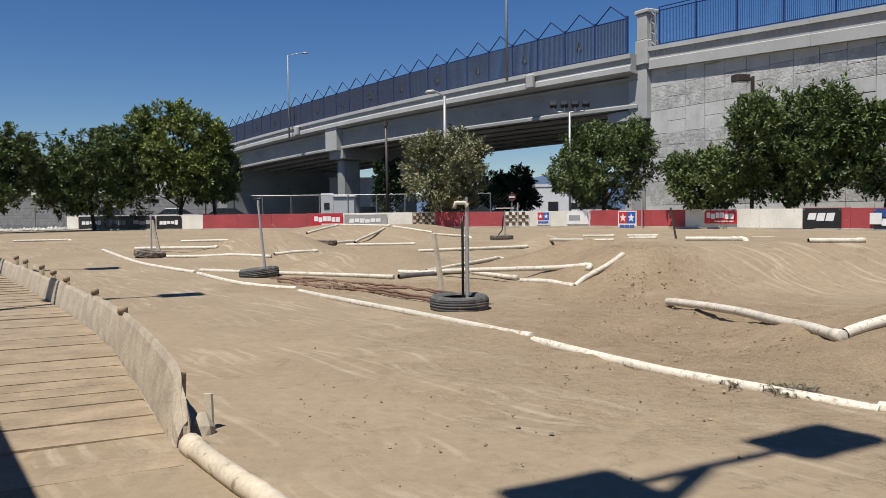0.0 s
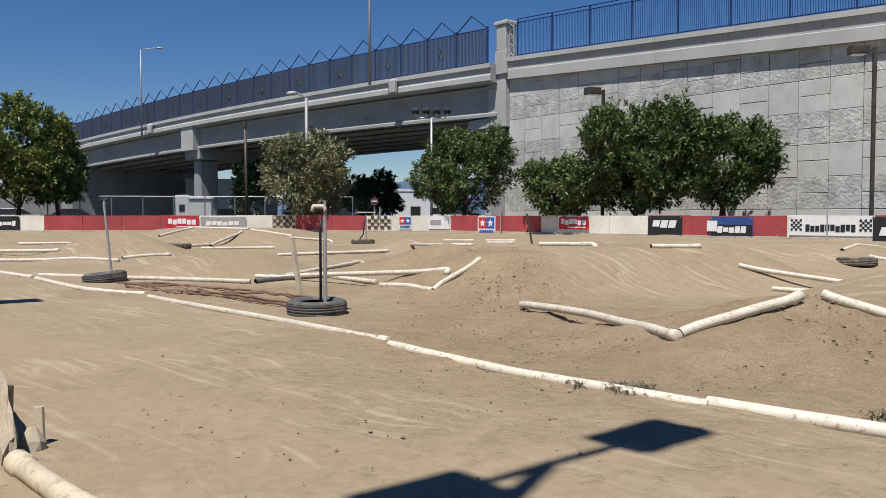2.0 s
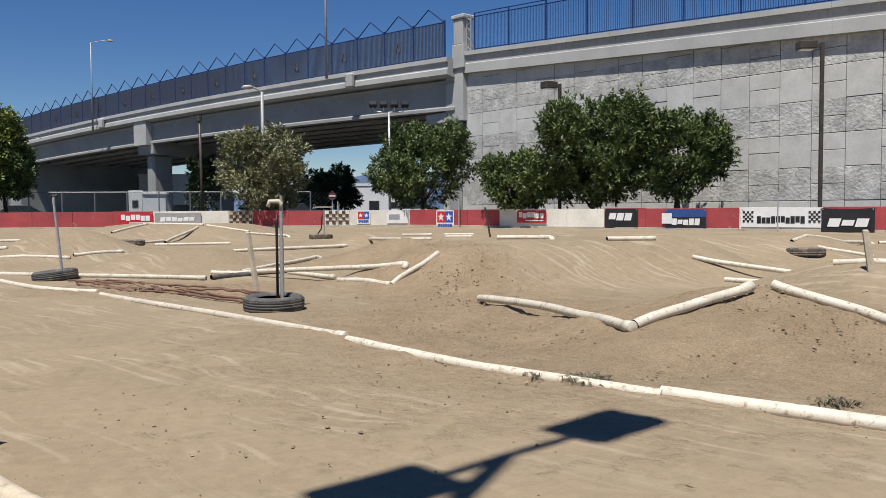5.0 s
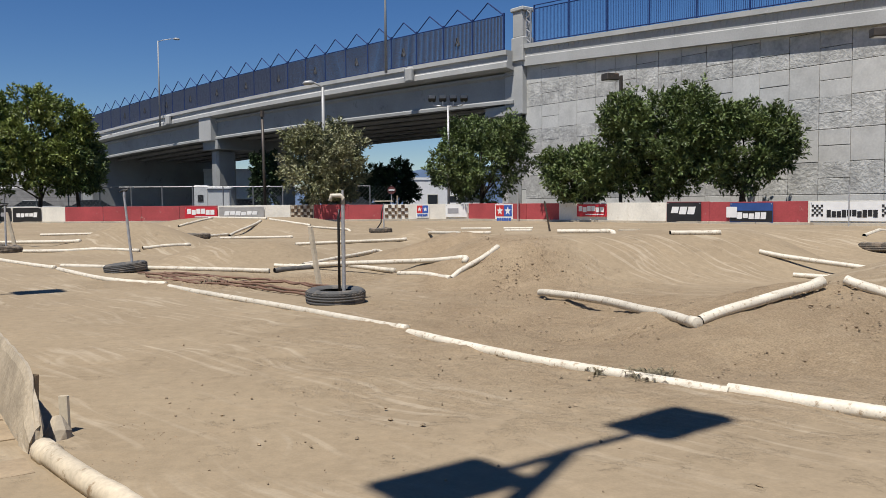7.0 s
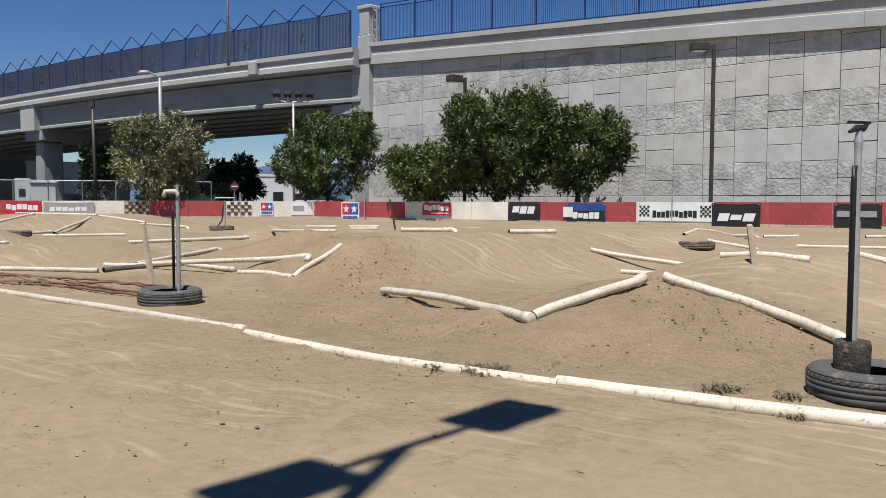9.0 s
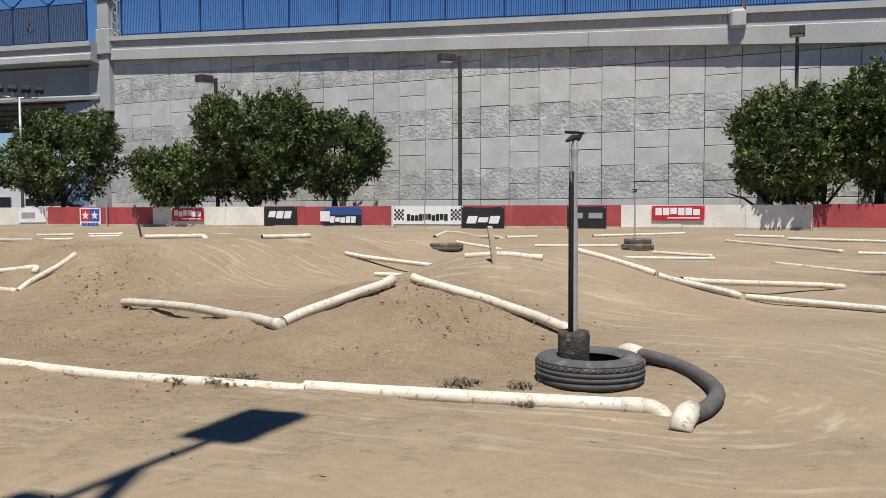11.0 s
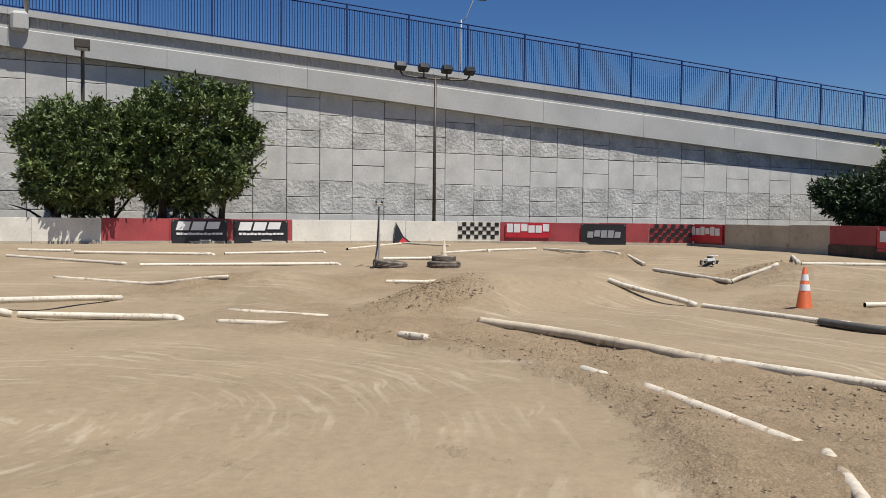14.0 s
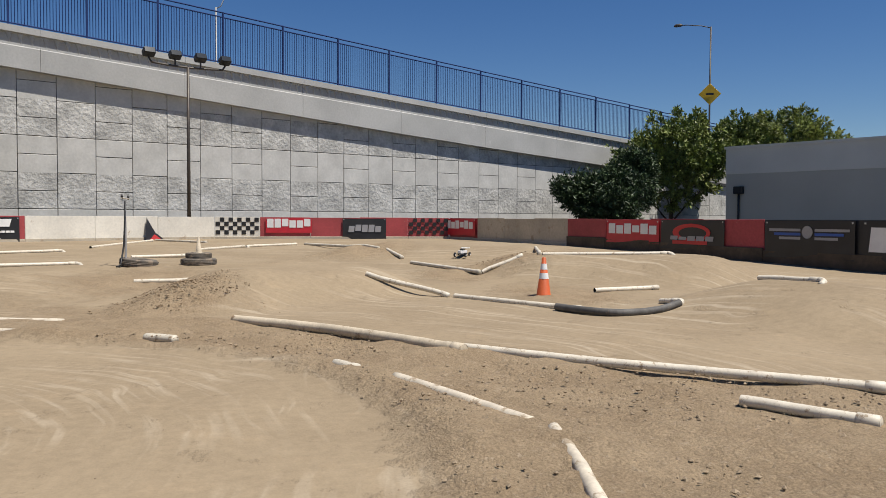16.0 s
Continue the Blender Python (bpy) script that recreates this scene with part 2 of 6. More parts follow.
LEAF_DARK = leaf_material("dark_green_leaf", (0.125, 0.165, 0.05), (0.072, 0.108, 0.032))
LEAF_OLIVE = leaf_material("olive_leaf_with_blossom", (0.27, 0.265, 0.15), (0.15, 0.165, 0.07))
LEAF_LIGHT = leaf_material("yellow_green_leaf", (0.20, 0.235, 0.055), (0.11, 0.155, 0.035))
# darker copy of the green leaf: the far trees' shade is in its colour
LEAF_SHADED = leaf_material("shaded_far_leaf", (0.05, 0.08, 0.028), (0.03, 0.055, 0.018))


# ---- building helpers ----
def mesh_of(name, bm, mat, smooth=False):
    me = bpy.data.meshes.new(name)
    bm.normal_update()
    bm.to_mesh(me)
    bm.free()
    me.materials.append(mat)
    if smooth:
        me.polygons.foreach_set("use_smooth", [True] * len(me.polygons))
    return me


def part(name, bm, mat, parent=None, label="", smooth=False, m=None):
    """Links a bmesh (or a mesh) as one object under a thing or a part."""
    me = bm if isinstance(bm, bpy.types.Mesh) else mesh_of(name, bm, mat, smooth)
    ob = new(name, me)
    if parent is not None:
        ob.parent = parent
    if m is not None:
        ob.matrix_basis = m
    if label:
        ob["label"] = label
    return ob


def thing(name, m, label, category, group="", kind=""):
    ob = new(name)
    ob.matrix_basis = m
    return tagged(ob, label, category, group, kind)


def box(bm, x0, x1, y0, y1, z0, z1, bevel=0.0, m=None):
    vs = [bm.verts.new((x, y, z)) for z in (z0, z1) for y in (y0, y1) for x in (x0, x1)]
    faces = [bm.faces.new([vs[i] for i in q]) for q in ((0, 2, 3, 1), (4, 5, 7, 6), (0, 1, 5, 4), (2, 6, 7, 3), (0, 4, 6, 2), (1, 3, 7, 5))]
    if bevel:
        r = bmesh.ops.bevel(bm, geom=list({e for f in faces for e in f.edges}), offset=bevel, segments=1, affect="EDGES")
        vs = list({v for f in r["faces"] for v in f.verts} | {v for v in vs if v.is_valid})
    if m is not None:
        bmesh.ops.transform(bm, matrix=m, verts=[v for v in vs if v.is_valid])
    return bm


def boxed(*a, **k):
    return box(bmesh.new(), *a, **k)


def prism(bm, outline, z0, z1):
    """A solid of the outline (x, y) between two heights."""
    lo = [bm.verts.new((x, y, z0)) for x, y in outline]
    hi = [bm.verts.new((x, y, z1)) for x, y in outline]
    bm.faces.new(lo[::-1])
    bm.faces.new(hi)
    for i in range(len(lo)):
        j = (i + 1) % len(lo)
        bm.faces.new((lo[i], lo[j], hi[j], hi[i]))
    return bm


def sweep(bm, pts, radii, sides=10, closed_ends=True):
    """A tube through the points, with a radius at each."""
    pts = [Vector(p) for p in pts]
    if isinstance(radii, (int, float)):
        radii = [radii] * len(pts)
    rings = []
    for i, p in enumerate(pts):
        d = (pts[min(i + 1, len(pts) - 1)] - pts[max(i - 1, 0)]).normalized()
        side = d.cross(Vector((0, 0, 1)))
        side = side.normalized() if side.length > 0.05 else Vector((1, 0, 0))
        up = side.cross(d).normalized()
        rings.append([bm.verts.new(p + radii[i] * (math.cos(a) * side + math.sin(a) * up)) for a in (2 * math.pi * k / sides for k in range(sides))])
    for a, c in zip(rings, rings[1:]):
        for k in range(sides):
            bm.faces.new((a[k], a[(k + 1) % sides], c[(k + 1) % sides], c[k]))
    if closed_ends:
        bm.faces.new(rings[0][::-1])
        bm.faces.new(rings[-1])
    return bm


def lathe(bm, profile, sides=24, m=None):
    """A solid of revolution of (radius, height) pairs, open where the profile is open."""
    rings = [[bm.verts.new((r * math.cos(a), r * math.sin(a), z)) for a in (2 * math.pi * k / sides for k in range(sides))] for r, z in profile]
    for a, c in zip(rings, rings[1:]):
        for k in range(sides):
            bm.faces.new((a[k], a[(k + 1) % sides], c[(k + 1) % sides], c[k]))
    if m is not None:
        bmesh.ops.transform(bm, matrix=m, verts=[v for r in rings for v in r])
    return bm


def solid_mesh(name, verts, faces, mat, smooth=False):
    me = bpy.data.meshes.new(name)
    me.from_pydata(verts, [], faces)
    me.materials.append(mat)
    if smooth:
        me.polygons.foreach_set("use_smooth", [True] * len(me.polygons))
    return me


# ---- ground ----
MOUNDS = []


def mound(x0, y0, x1, y1, half, height, flat=0.0):
    """A ridge of packed earth from (x0, y0) to (x1, y1), sloping to nothing at half metres from its line."""
    MOUNDS.append((x0, y0, x1, y1, half, height, flat))


def base_z(x, y):
    """The lie of the land: level by the stand, rising a little towards the far boards."""
    k = np.clip((np.hypot(x, y) - 12.0) / 20.0, 0, 1)
    return 0.42 * k * k * (3 - 2 * k)


TURN = (5.2, 4.2)       # the lane comes down beside the border pipe, turns round this point and goes back
LANE = (0.577, -0.816)


def lane_uv(x, y):
    """How far along the lane a point lies, and how far out from the line that it turns round."""
    px, py = x - TURN[0], y - TURN[1]
    t = px * LANE[0] + py * LANE[1]
    w = px * LANE[1] - py * LANE[0]
    angle = np.arctan2(np.maximum(t, 0), w)
    v = np.where(t < 0, np.abs(w), np.hypot(t, w))
    u = np.where(t < 0, np.where(w >= 0, t, math.pi * 3.5 - t), angle * 3.5)
    return u, v, angle


def shoulder_at(x, y):
    """1 on the stony shoulder outside the turn, as far as the long pipe."""
    u, v, angle = lane_uv(x, y)
    turn = np.clip((angle - 0.5) / 0.3, 0, 1) * np.clip((2.75 - angle) / 0.5, 0, 1)
    past = -0.655 * (y - 0.94) + 0.756 * (x - 11.23)
    return turn * np.clip((v - 4.75) / 0.4, 0, 1) * np.clip((0.35 - past) / 0.5, 0, 1)


def ground_z(x, y):
    x, y = np.asarray(x, float), np.asarray(y, float)
    total = np.zeros(np.broadcast(x, y).shape)
    for x0, y0, x1, y1, half, height, flat in MOUNDS:
        dx, dy = x1 - x0, y1 - y0
        k = np.clip(((x - x0) * dx + (y - y0) * dy) / max(dx * dx + dy * dy, 1e-6), 0, 1)
        d = np.hypot(x - x0 - k * dx, y - y0 - k * dy)
        s = np.clip((1 - d / half) / (1 - max(flat, 0)), 0, 1)
        total += (height * (s if flat < 0 else s * s * (3 - 2 * s))) ** 4
    u, v, angle = lane_uv(x, y)
    turn = np.clip((angle - 0.55) / 0.5, 0, 1) * np.clip((2.6 - angle) / 0.6, 0, 1)
    lip = turn * (0.075 * np.exp(-((v - 5.1 + 0.12 * np.sin(u * 1.3)) / 0.26) ** 2) + 0.03 * np.clip((v - 4.8) / 0.4, 0, 1) * np.clip((8 - v) / 2, 0, 1))
    return base_z(x, y) + total ** 0.25 + lip


mound(-5.0, 23.87, -5.0, 23.87, 2.6, 0.69, 0.0)  # low jump far on the track
mound(-2.1, 19.6, -1.3, 19.66, 2.0, 0.45, 0.0)  # roller
mound(-3.91, 33.17, -1.88, 33.35, 4.5, 0.5, 0.2)  # far table top
mound(3.53, 20.09, 3.53, 20.09, 2.6, 0.53, 0.0)  # spoil heap
mound(3.24, 25.19, 3.24, 25.19, 1.5, 0.37, 0.0)  # small spoil heap
mound(3.74, 15.45, 8.06, 15.98, 2.7, 0.75, 0.15)  # big jump
mound(10.15, 18.84, 12.61, 18.5, 3.2, 0.5, 0.15)  # second jump behind it
mound(5.46, 8.37, 5.46, 8.37, 2.5, 0.55, -1.0)  # heap under the corner pipe
mound(8.35, 9.81, 9.35, 9.58, 3.2, 0.74, 0.0)  # jump face beyond the corner
mound(15.93, 5.61, 15.93, 5.61, 2.6, 0.32, 0.0)  # wide roller
mound(13.28, 1.75, 14.66, 1.04, 1.5, 0.42, 0.0)  # end of the inner jump
mound(14.86, 1.06, 15.89, -0.59, 2.0, 0.43, 0.2)  # inner jump
mound(25.19, -3.28, 23.78, -5.44, 3.6, 0.34, 0.2)  # far inner jump
mound(19.32, -4.77, 19.32, -4.77, 1.6, 0.33, 0.0)  # spoil heap by it
mound(18.5, -5.83, 17.17, -7.85, 2.4, 0.48, 0.3)  # table top by the dark boards
mound(11.8, -7.29, 10.31, -7.68, 2.5, 0.49, 0.0)  # outer berm


def loose_at(x, y):
    """1 where the earth is loose infield, 0 on the driven lanes."""
    f = np.zeros(x.shape)

    def side(ax, ay, bx, by):
        return (bx - ax) * (y - ay) - (by - ay) * (x - ax)

    # infield beyond the long border pipe, with the first lane beyond it driven again
    inside = np.clip(side(3.0, 5.8, -2.5, 14.6) / -9.0 * 1.2, 0, 1)
    for cx, cy, rx, ry in ((3.2, 9.2, 3.6, 4.4), (-1.2, 15.3, 2.8, 1.4), (5.0, 7.0, 1.8, 2.6), (2.9, 13.6, 1.7, 2.6), (3.4, 19.8, 2.6, 2.4)):
        f = np.maximum(f, np.clip(1.6 - 1.3 * np.hypot((x - cx) / rx, (y - cy) / ry), 0, 1))
    f *= np.clip(0.7 + inside, 0, 1)
    f = np.maximum(f, shoulder_at(x, y))
    for cx, cy, rx, ry in ((5.6, -2.2, 2.4, 1.5), (12.7, 2.2, 1.3, 1.3), (19.3, -4.6, 1.8, 1.6), (14.6, -4.4, 1.9, 1.1), (17.8, 3.4, 3.2, 1.6), (24.5, -1.6, 2.0, 1.6), (15.6, 6.8, 2.2, 1.4), (4.6, 8.9, 1.5, 2.0), (13.7, 2.0, 1.2, 1.0), (19.6, -4.3, 1.2, 1.2), (5.6, 5.4, 0.9, 0.7), (11.0, 2.6, 0.9, 1.3), (17.6, 0.9, 1.5, 1.3), (18.6, -3.2, 1.5, 0.9)):
        f = np.maximum(f, np.clip(1.5 - 1.2 * np.hypot((x - cx) / rx, (y - cy) / ry), 0, 1))
    return f


def steps(spans):
    out = []
    for a, b, d in spans:
        out += list(np.arange(a, b - 1e-6, d))
    return np.array(out + [spans[-1][1]])


def build_ground():
    xs = steps([(-2600, -100, 250), (-100, -32, 6), (-32, -12, 0.5), (-12, 18, 0.12), (18, 42, 0.3), (42, 100, 6), (100, 2600, 250)])
    ys = steps([(-2600, -100, 250), (-100, -18, 6), (-18, -10, 0.4), (-10, 20, 0.12), (20, 36, 0.3), (36, 62, 0.8), (62, 120, 6), (120, 2600, 248)])
    X, Y = np.meshgrid(xs, ys)
    Z = ground_z(X, Y)
    loose = loose_at(X, Y)
    rng = np.random.RandomState(3)
    # uneven earth: short waves made from a few rotated sines, rougher where loose
    wave = np.zeros(X.shape)
    for k in range(26):
        a, w, p = rng.uniform(0, 6.28), rng.uniform(1.2, 9.0), rng.uniform(0, 6.28)
        wave += np.sin((X * math.cos(a) + Y * math.sin(a)) * w + p) / w
    near = (np.abs(X) < 45) & (np.abs(Y) < 65)
    Z += near * wave * (0.006 + 0.02 * loose)
    Z += near * np.clip(loose, 0, 1) * rng.uniform(-0.016, 0.016, X.shape)
    nx, ny = len(xs), len(ys)
    verts = np.stack([X, Y, Z], -1).reshape(-1, 3)
    i = np.arange((ny - 1) * (nx - 1))
    a = (i // (nx - 1)) * nx + i % (nx - 1)
    faces = np.stack([a, a + 1, a + nx + 1, a + nx], -1)
    me = solid_mesh("ground", verts.tolist(), faces.tolist(), EARTH, True)
    # asphalt outside the boards
    out = np.full(X.shape, -9.0)
    for (xa, ya), (xb, yb) in (((8.5, 47), (37.5, 4.2)), ((37.5, 4.2), (38, -6.4)), ((38, -6.4), (16.9, -13)), ((16.9, -13), (4.0, -17.0))):
        out = np.maximum(out, ((xb - xa) * (Y - ya) - (yb - ya) * (X - xa)) / math.hypot(xb - xa, yb - ya))
    left = np.where(X < -15, Y - (51.5 - (X + 15) * 7.5 / 12), Y - (51.5 - (X + 15) * 4.5 / 23.5))
    out = np.maximum(out, left)
    pv = me.attributes.new("paved", "FLOAT", "POINT")
    pv.data.foreach_set("value", np.clip((out - 0.5) / 0.4, 0, 1).reshape(-1).astype(np.float32))
    u, v, angle = lane_uv(X, Y)
    ln = me.attributes.new("lane", "FLOAT_VECTOR", "POINT")
    ln.data.foreach_set("vector", np.stack([u, v, np.zeros(u.shape)], -1).reshape(-1).astype(np.float32))
    at = me.attributes.new("loose", "FLOAT", "POINT")
    at.data.foreach_set("value", loose.reshape(-1).astype(np.float32))
    return tagged(new("ground", me), "packed tan earth of a race track with humps and loose infield", "ground", kind="structure")


build_ground()


def gz(x, y):
    return float(ground_z(x, y))


# ---- retaining wall of precast panels, with coping and fence ----
WALL = pose(33.4, 18.13, 0, 0, 0, -61.5)
SLOPE = -0.0585
LOW = -1.88


def top_of(s):
    return 9.58 + SLOPE * s


def low_of(s):
    """The coping's foot under its top: the band grows deeper towards the low end."""
    return -1.42 - 0.0148 * min(max(s + 13.0, 0.0), 42.0)


wall = thing("wall_retaining", WALL, "tall grey retaining wall of precast concrete panels", "wall", kind="structure")


def sloped(profile, s0, s1, bm=None):
    """A run of the profile (y, height under the top line) from s0 to s1."""
    bm = bm or bmesh.new()
    ends = [[bm.verts.new((s, y, top_of(s) + (low_of(s) if dz == LOW else dz))) for y, dz in profile] for s in (s0, s1)]
    n = len(profile)
    for k in range(n):
        bm.faces.new((ends[0][k], ends[1][k], ends[1][(k + 1) % n], ends[0][(k + 1) % n]))
    bm.faces.new(ends[0])
    bm.faces.new(ends[1][::-1])
    bmesh.ops.recalc_face_normals(bm, faces=bm.faces)
    return bm


part("backing", sloped([(0.06, -0.2), (0.06, -13.5), (0.5, -13.5), (0.5, -0.2)], -41.0, 110.0), JOINT, wall)
COPING = [(-0.46, 0), (-0.46, -0.27), (-0.3, -0.3), (-0.3, -0.78), (-0.35, -0.82), (-0.35, LOW), (-0.02, LOW), (0.45, LOW), (0.45, 0)]


def rib_row(s0, s1):
    """Tapered ribs cast in the band under the cap."""
    bm = bmesh.new()
    n = round((s1 - s0) / 0.42)
    d = (s1 - s0) / n
    for k in range(n):
        a = s0 + k * d
        z = top_of(a)
        v = [bm.verts.new(p) for p in ((a + 0.03, -0.298, z - 0.3), (a + d * 0.72, -0.298, z - 0.31), (a + d * 0.5, -0.298, z - 0.76), (a + 0.06, -0.37, z - 0.3), (a + d * 0.6, -0.37, z - 0.31), (a + d * 0.45, -0.305, z - 0.74))]
        for q in ((3, 5, 4), (0, 2, 5, 3), (1, 4, 5, 2), (0, 3, 4, 1)):
            bm.faces.new([v[i] for i in q])
    bmesh.ops.recalc_face_normals(bm, faces=bm.faces)
    return bm


s = -41.0
while s < 108:
    c = part("coping", sloped(COPING, s + 0.006, min(s + 6.1, 110) - 0.006), CONCRETE_CAP, wall)
    if s < 60:
        part("rib_row", rib_row(s + 0.05, s + 6.05), CONCRETE_CAP, c)
    s += 6.1


PH = 1.535   # half of the height between the joints that run through
BASE = 1.7 - 2 * PH


def column_s(k):
    """Where column k of the panels begins along the wall."""
    return -22.23 + 1.535 * k + 0.04 * min(k, 0) + 0.035 * max(k - 20, 0)


def banded_panel(w, h, bands):
    """One panel with a bevelled edge; its face is smooth or split-faced in bands of height."""
    bm = box(bmesh.new(), 0.014, w - 0.014, 0, 0.09, 0.014, h - 0.014, 0.012)
    cuts = [z for z, _ in bands if 0.02 < z < h - 0.02]
    for z in cuts:
        bmesh.ops.bisect_plane(bm, geom=bm.verts[:] + bm.edges[:] + bm.faces[:], plane_co=(0, 0, z), plane_no=(0, 0, 1))
    me = mesh_of("panel", bm, PANEL_SMOOTH)
    me.materials.append(PANEL_ROUGH)
    for p in me.polygons:
        zc = p.center.z
        p.material_index = [r for z, r in bands if z <= zc or z == bands[0][0]][-1]
    return me


PANELS = {}
rng = random.Random(5)
count = 0
rest = bmesh.new()
rest_rough = bmesh.new()
for c in range(-12, 62):
    s, w = column_s(c), column_s(c + 1) - column_s(c)
    joints = [BASE + 2 * PH * i + q * PH for i in range(5) for q in ((0, 1) if c % 2 == 0 else (0, 0.5, 1.5))]
    for z0, z1 in zip(joints, joints[1:]):
        if z0 > top_of(s) - 0.9:
            break
        z1 = min(z1, top_of(s + w) - 0.35)
        first = int(((z0 - BASE) / PH) + 1e-6)
        bands, z = [(0.0, int(first % 2 == 0 and first > 1))], BASE + (first + 1) * PH
        while z < z1 - 0.03:
            first += 1
            bands.append((round(z - z0, 3), int(first % 2 == 0 and first > 1)))
            z += PH
        key = (round(w, 2), round(z1 - z0, 2), tuple(bands))
        if key not in PANELS:
            PANELS[key] = banded_panel(w, z1 - z0, bands)
        if count < 300 and z1 > 1.2 and -27 < s < 30:
            part("panel", PANELS[key], None, wall, m=pose(s, rng.uniform(-0.01, 0.01), z0))
            count += 1
        else:
            for i, (a, rough) in enumerate(bands):
                b = bands[i + 1][0] if i + 1 < len(bands) else z1 - z0 - 0.014
                box(rest_rough if rough else rest, s + 0.014, s + w - 0.014, 0, 0.09, z0 + max(a, 0.014), z0 + b)
tagged(part("panel_rest", rest, PANEL_SMOOTH, wall), kind="stuff")
tagged(part("panel_rest", rest_rough, PANEL_ROUGH, wall), kind="stuff")
# the end of the wall beside the bridge: pier, return and ledge
part("end_pier", boxed(-42.75, -41.0, -0.42, 0.6, 7.4, 10.95, 0.04), CONCRETE_CAP, wall)
part("pillar_base", boxed(-41.95, -40.80, -0.56, 0.5, 10.9, 12.5, 0.05), CONCRETE_CAP, wall)
part("pillar_shaft", boxed(-41.85, -40.90, -0.5, 0.45, 12.5, 14.2, 0.05), CONCRETE_CAP, wall)
part("pillar_cap", boxed(-42.00, -40.75, -0.6, 0.55, 14.2, 14.48, 0.06), CONCRETE_CAP, wall)
bm = bmesh.new()
for a in (0.0, 0.42):
    box(bm, -40.9 + a, -40.83 + a, -0.2, -0.12, 11.95, 14.3)
for k in range(7):
    z = 12.05 + 0.32 * k
    bar_pts = ((-40.87, z), (-40.47, z + 0.3)) if k % 2 else ((-40.47, z), (-40.87, z + 0.3))
    sweep(bm, [(bar_pts[0][0], -0.16, bar_pts[0][1]), (bar_pts[1][0], -0.16, bar_pts[1][1])], 0.035, 5)
part("lattice", bm, STEEL, wall)
part("ledge", boxed(-44.9, -42.7, -0.42, 0.5, 7.4, 8.1, 0.04), CONCRETE_CAP, wall)
part("return_backing", boxed(-43.6, -40.6, 0.12, 0.5, -0.5, 7.4), JOINT, wall)
for k in range(5):
    for j in range(2):
        z0, z1 = -0.45 + 1.58 * k - 0.4 * j, -0.45 + 1.58 * (k + 1) - 0.4 * j
        part("panel", boxed(-43.6 + 1.35 * j + 0.02, -42.27 + 1.35 * j, 0.05, 0.13, z0 + 0.02, min(z1, 7.2) - 0.02, 0.012), PANEL_ROUGH if (k + j) % 2 else PANEL_SMOOTH, wall)
part("return_side", boxed(-43.6, -43.1, 0.5, 24, -0.5, 8.0, 0.02), CONCRETE, wall)

# fence on the coping
BAY = 3.03
SH = SLOPE * BAY
fence = thing("fence_on_wall", WALL, "tall blue steel picket fence on the concrete coping", "fence")


def bar(bm, p, q, r):
    return sweep(bm, [p, q], r, 4)


post_me = mesh_of("post", boxed(-0.04, 0.04, -0.04, 0.04, 0, 2.5, 0.006), BLUE_PAINT)
bm = bmesh.new()
for j in range(1, 25):
    x = j * BAY / 25
    bar(bm, (x, 0, 0.12 + SH * x / BAY), (x, 0, 2.25 + SH * x / BAY), 0.016)
picket_me = mesh_of("picket_row", bm, BLUE_PAINT)
rails = [mesh_of("rail", bar(bmesh.new(), (0, 0, z), (BAY, 0, z + SH), 0.035), BLUE_PAINT) for z in (0.12, 2.25, 2.47)]
stations = [-40.05, -36.9, -33.76, -30.6, -27.45, -24.27, -21.08, -17.9, -14.72]
while stations[-1] < 100:
    stations.append(stations[-1] + BAY + 0.02 + 0.0136 * max(stations[-1] - 9.6, 0))
for s, nxt in zip(stations, stations[1:]):
    m = pose(s, -0.2, top_of(s))
    wide = m @ Matrix.Diagonal(((nxt - s) / BAY, 1, (nxt - s) / BAY if nxt - s < BAY else 1, 1))
    part("post", post_me, None, fence, m=m)
    tagged(part("picket_row", picket_me, None, fence, m=wide), kind="stuff")
    for me in rails:
        part("rail", me, None, fence, m=wide)

# ---- bridge ----
BRIDGE = pose(13.0, 54.0, 0, 0, 0, 124.8)
LENGTH = 82.0


def deck_z(u):
    return 11.65 + 0.02 * u - 0.00035 * u * u


bridge = thing("bridge", BRIDGE, "grey concrete road bridge on girders with round-edged piers", "bridge", kind="structure")


def along(profile, u0, u1, n=20):
    bm = bmesh.new()
    rings = []
    for k in range(n + 1):
        u = u0 + (u1 - u0) * k / n
        rings.append([bm.verts.new((u, y, deck_z(u) + dz)) for y, dz in profile])
    m = len(profile)
    for a, b in zip(rings, rings[1:]):
        for k in range(m):
            bm.faces.new((a[k], b[k], b[(k + 1) % m], a[(k + 1) % m]))
    bm.faces.new(rings[0])
    bm.faces.new(rings[-1][::-1])
    bmesh.ops.recalc_face_normals(bm, faces=bm.faces)
    return bm


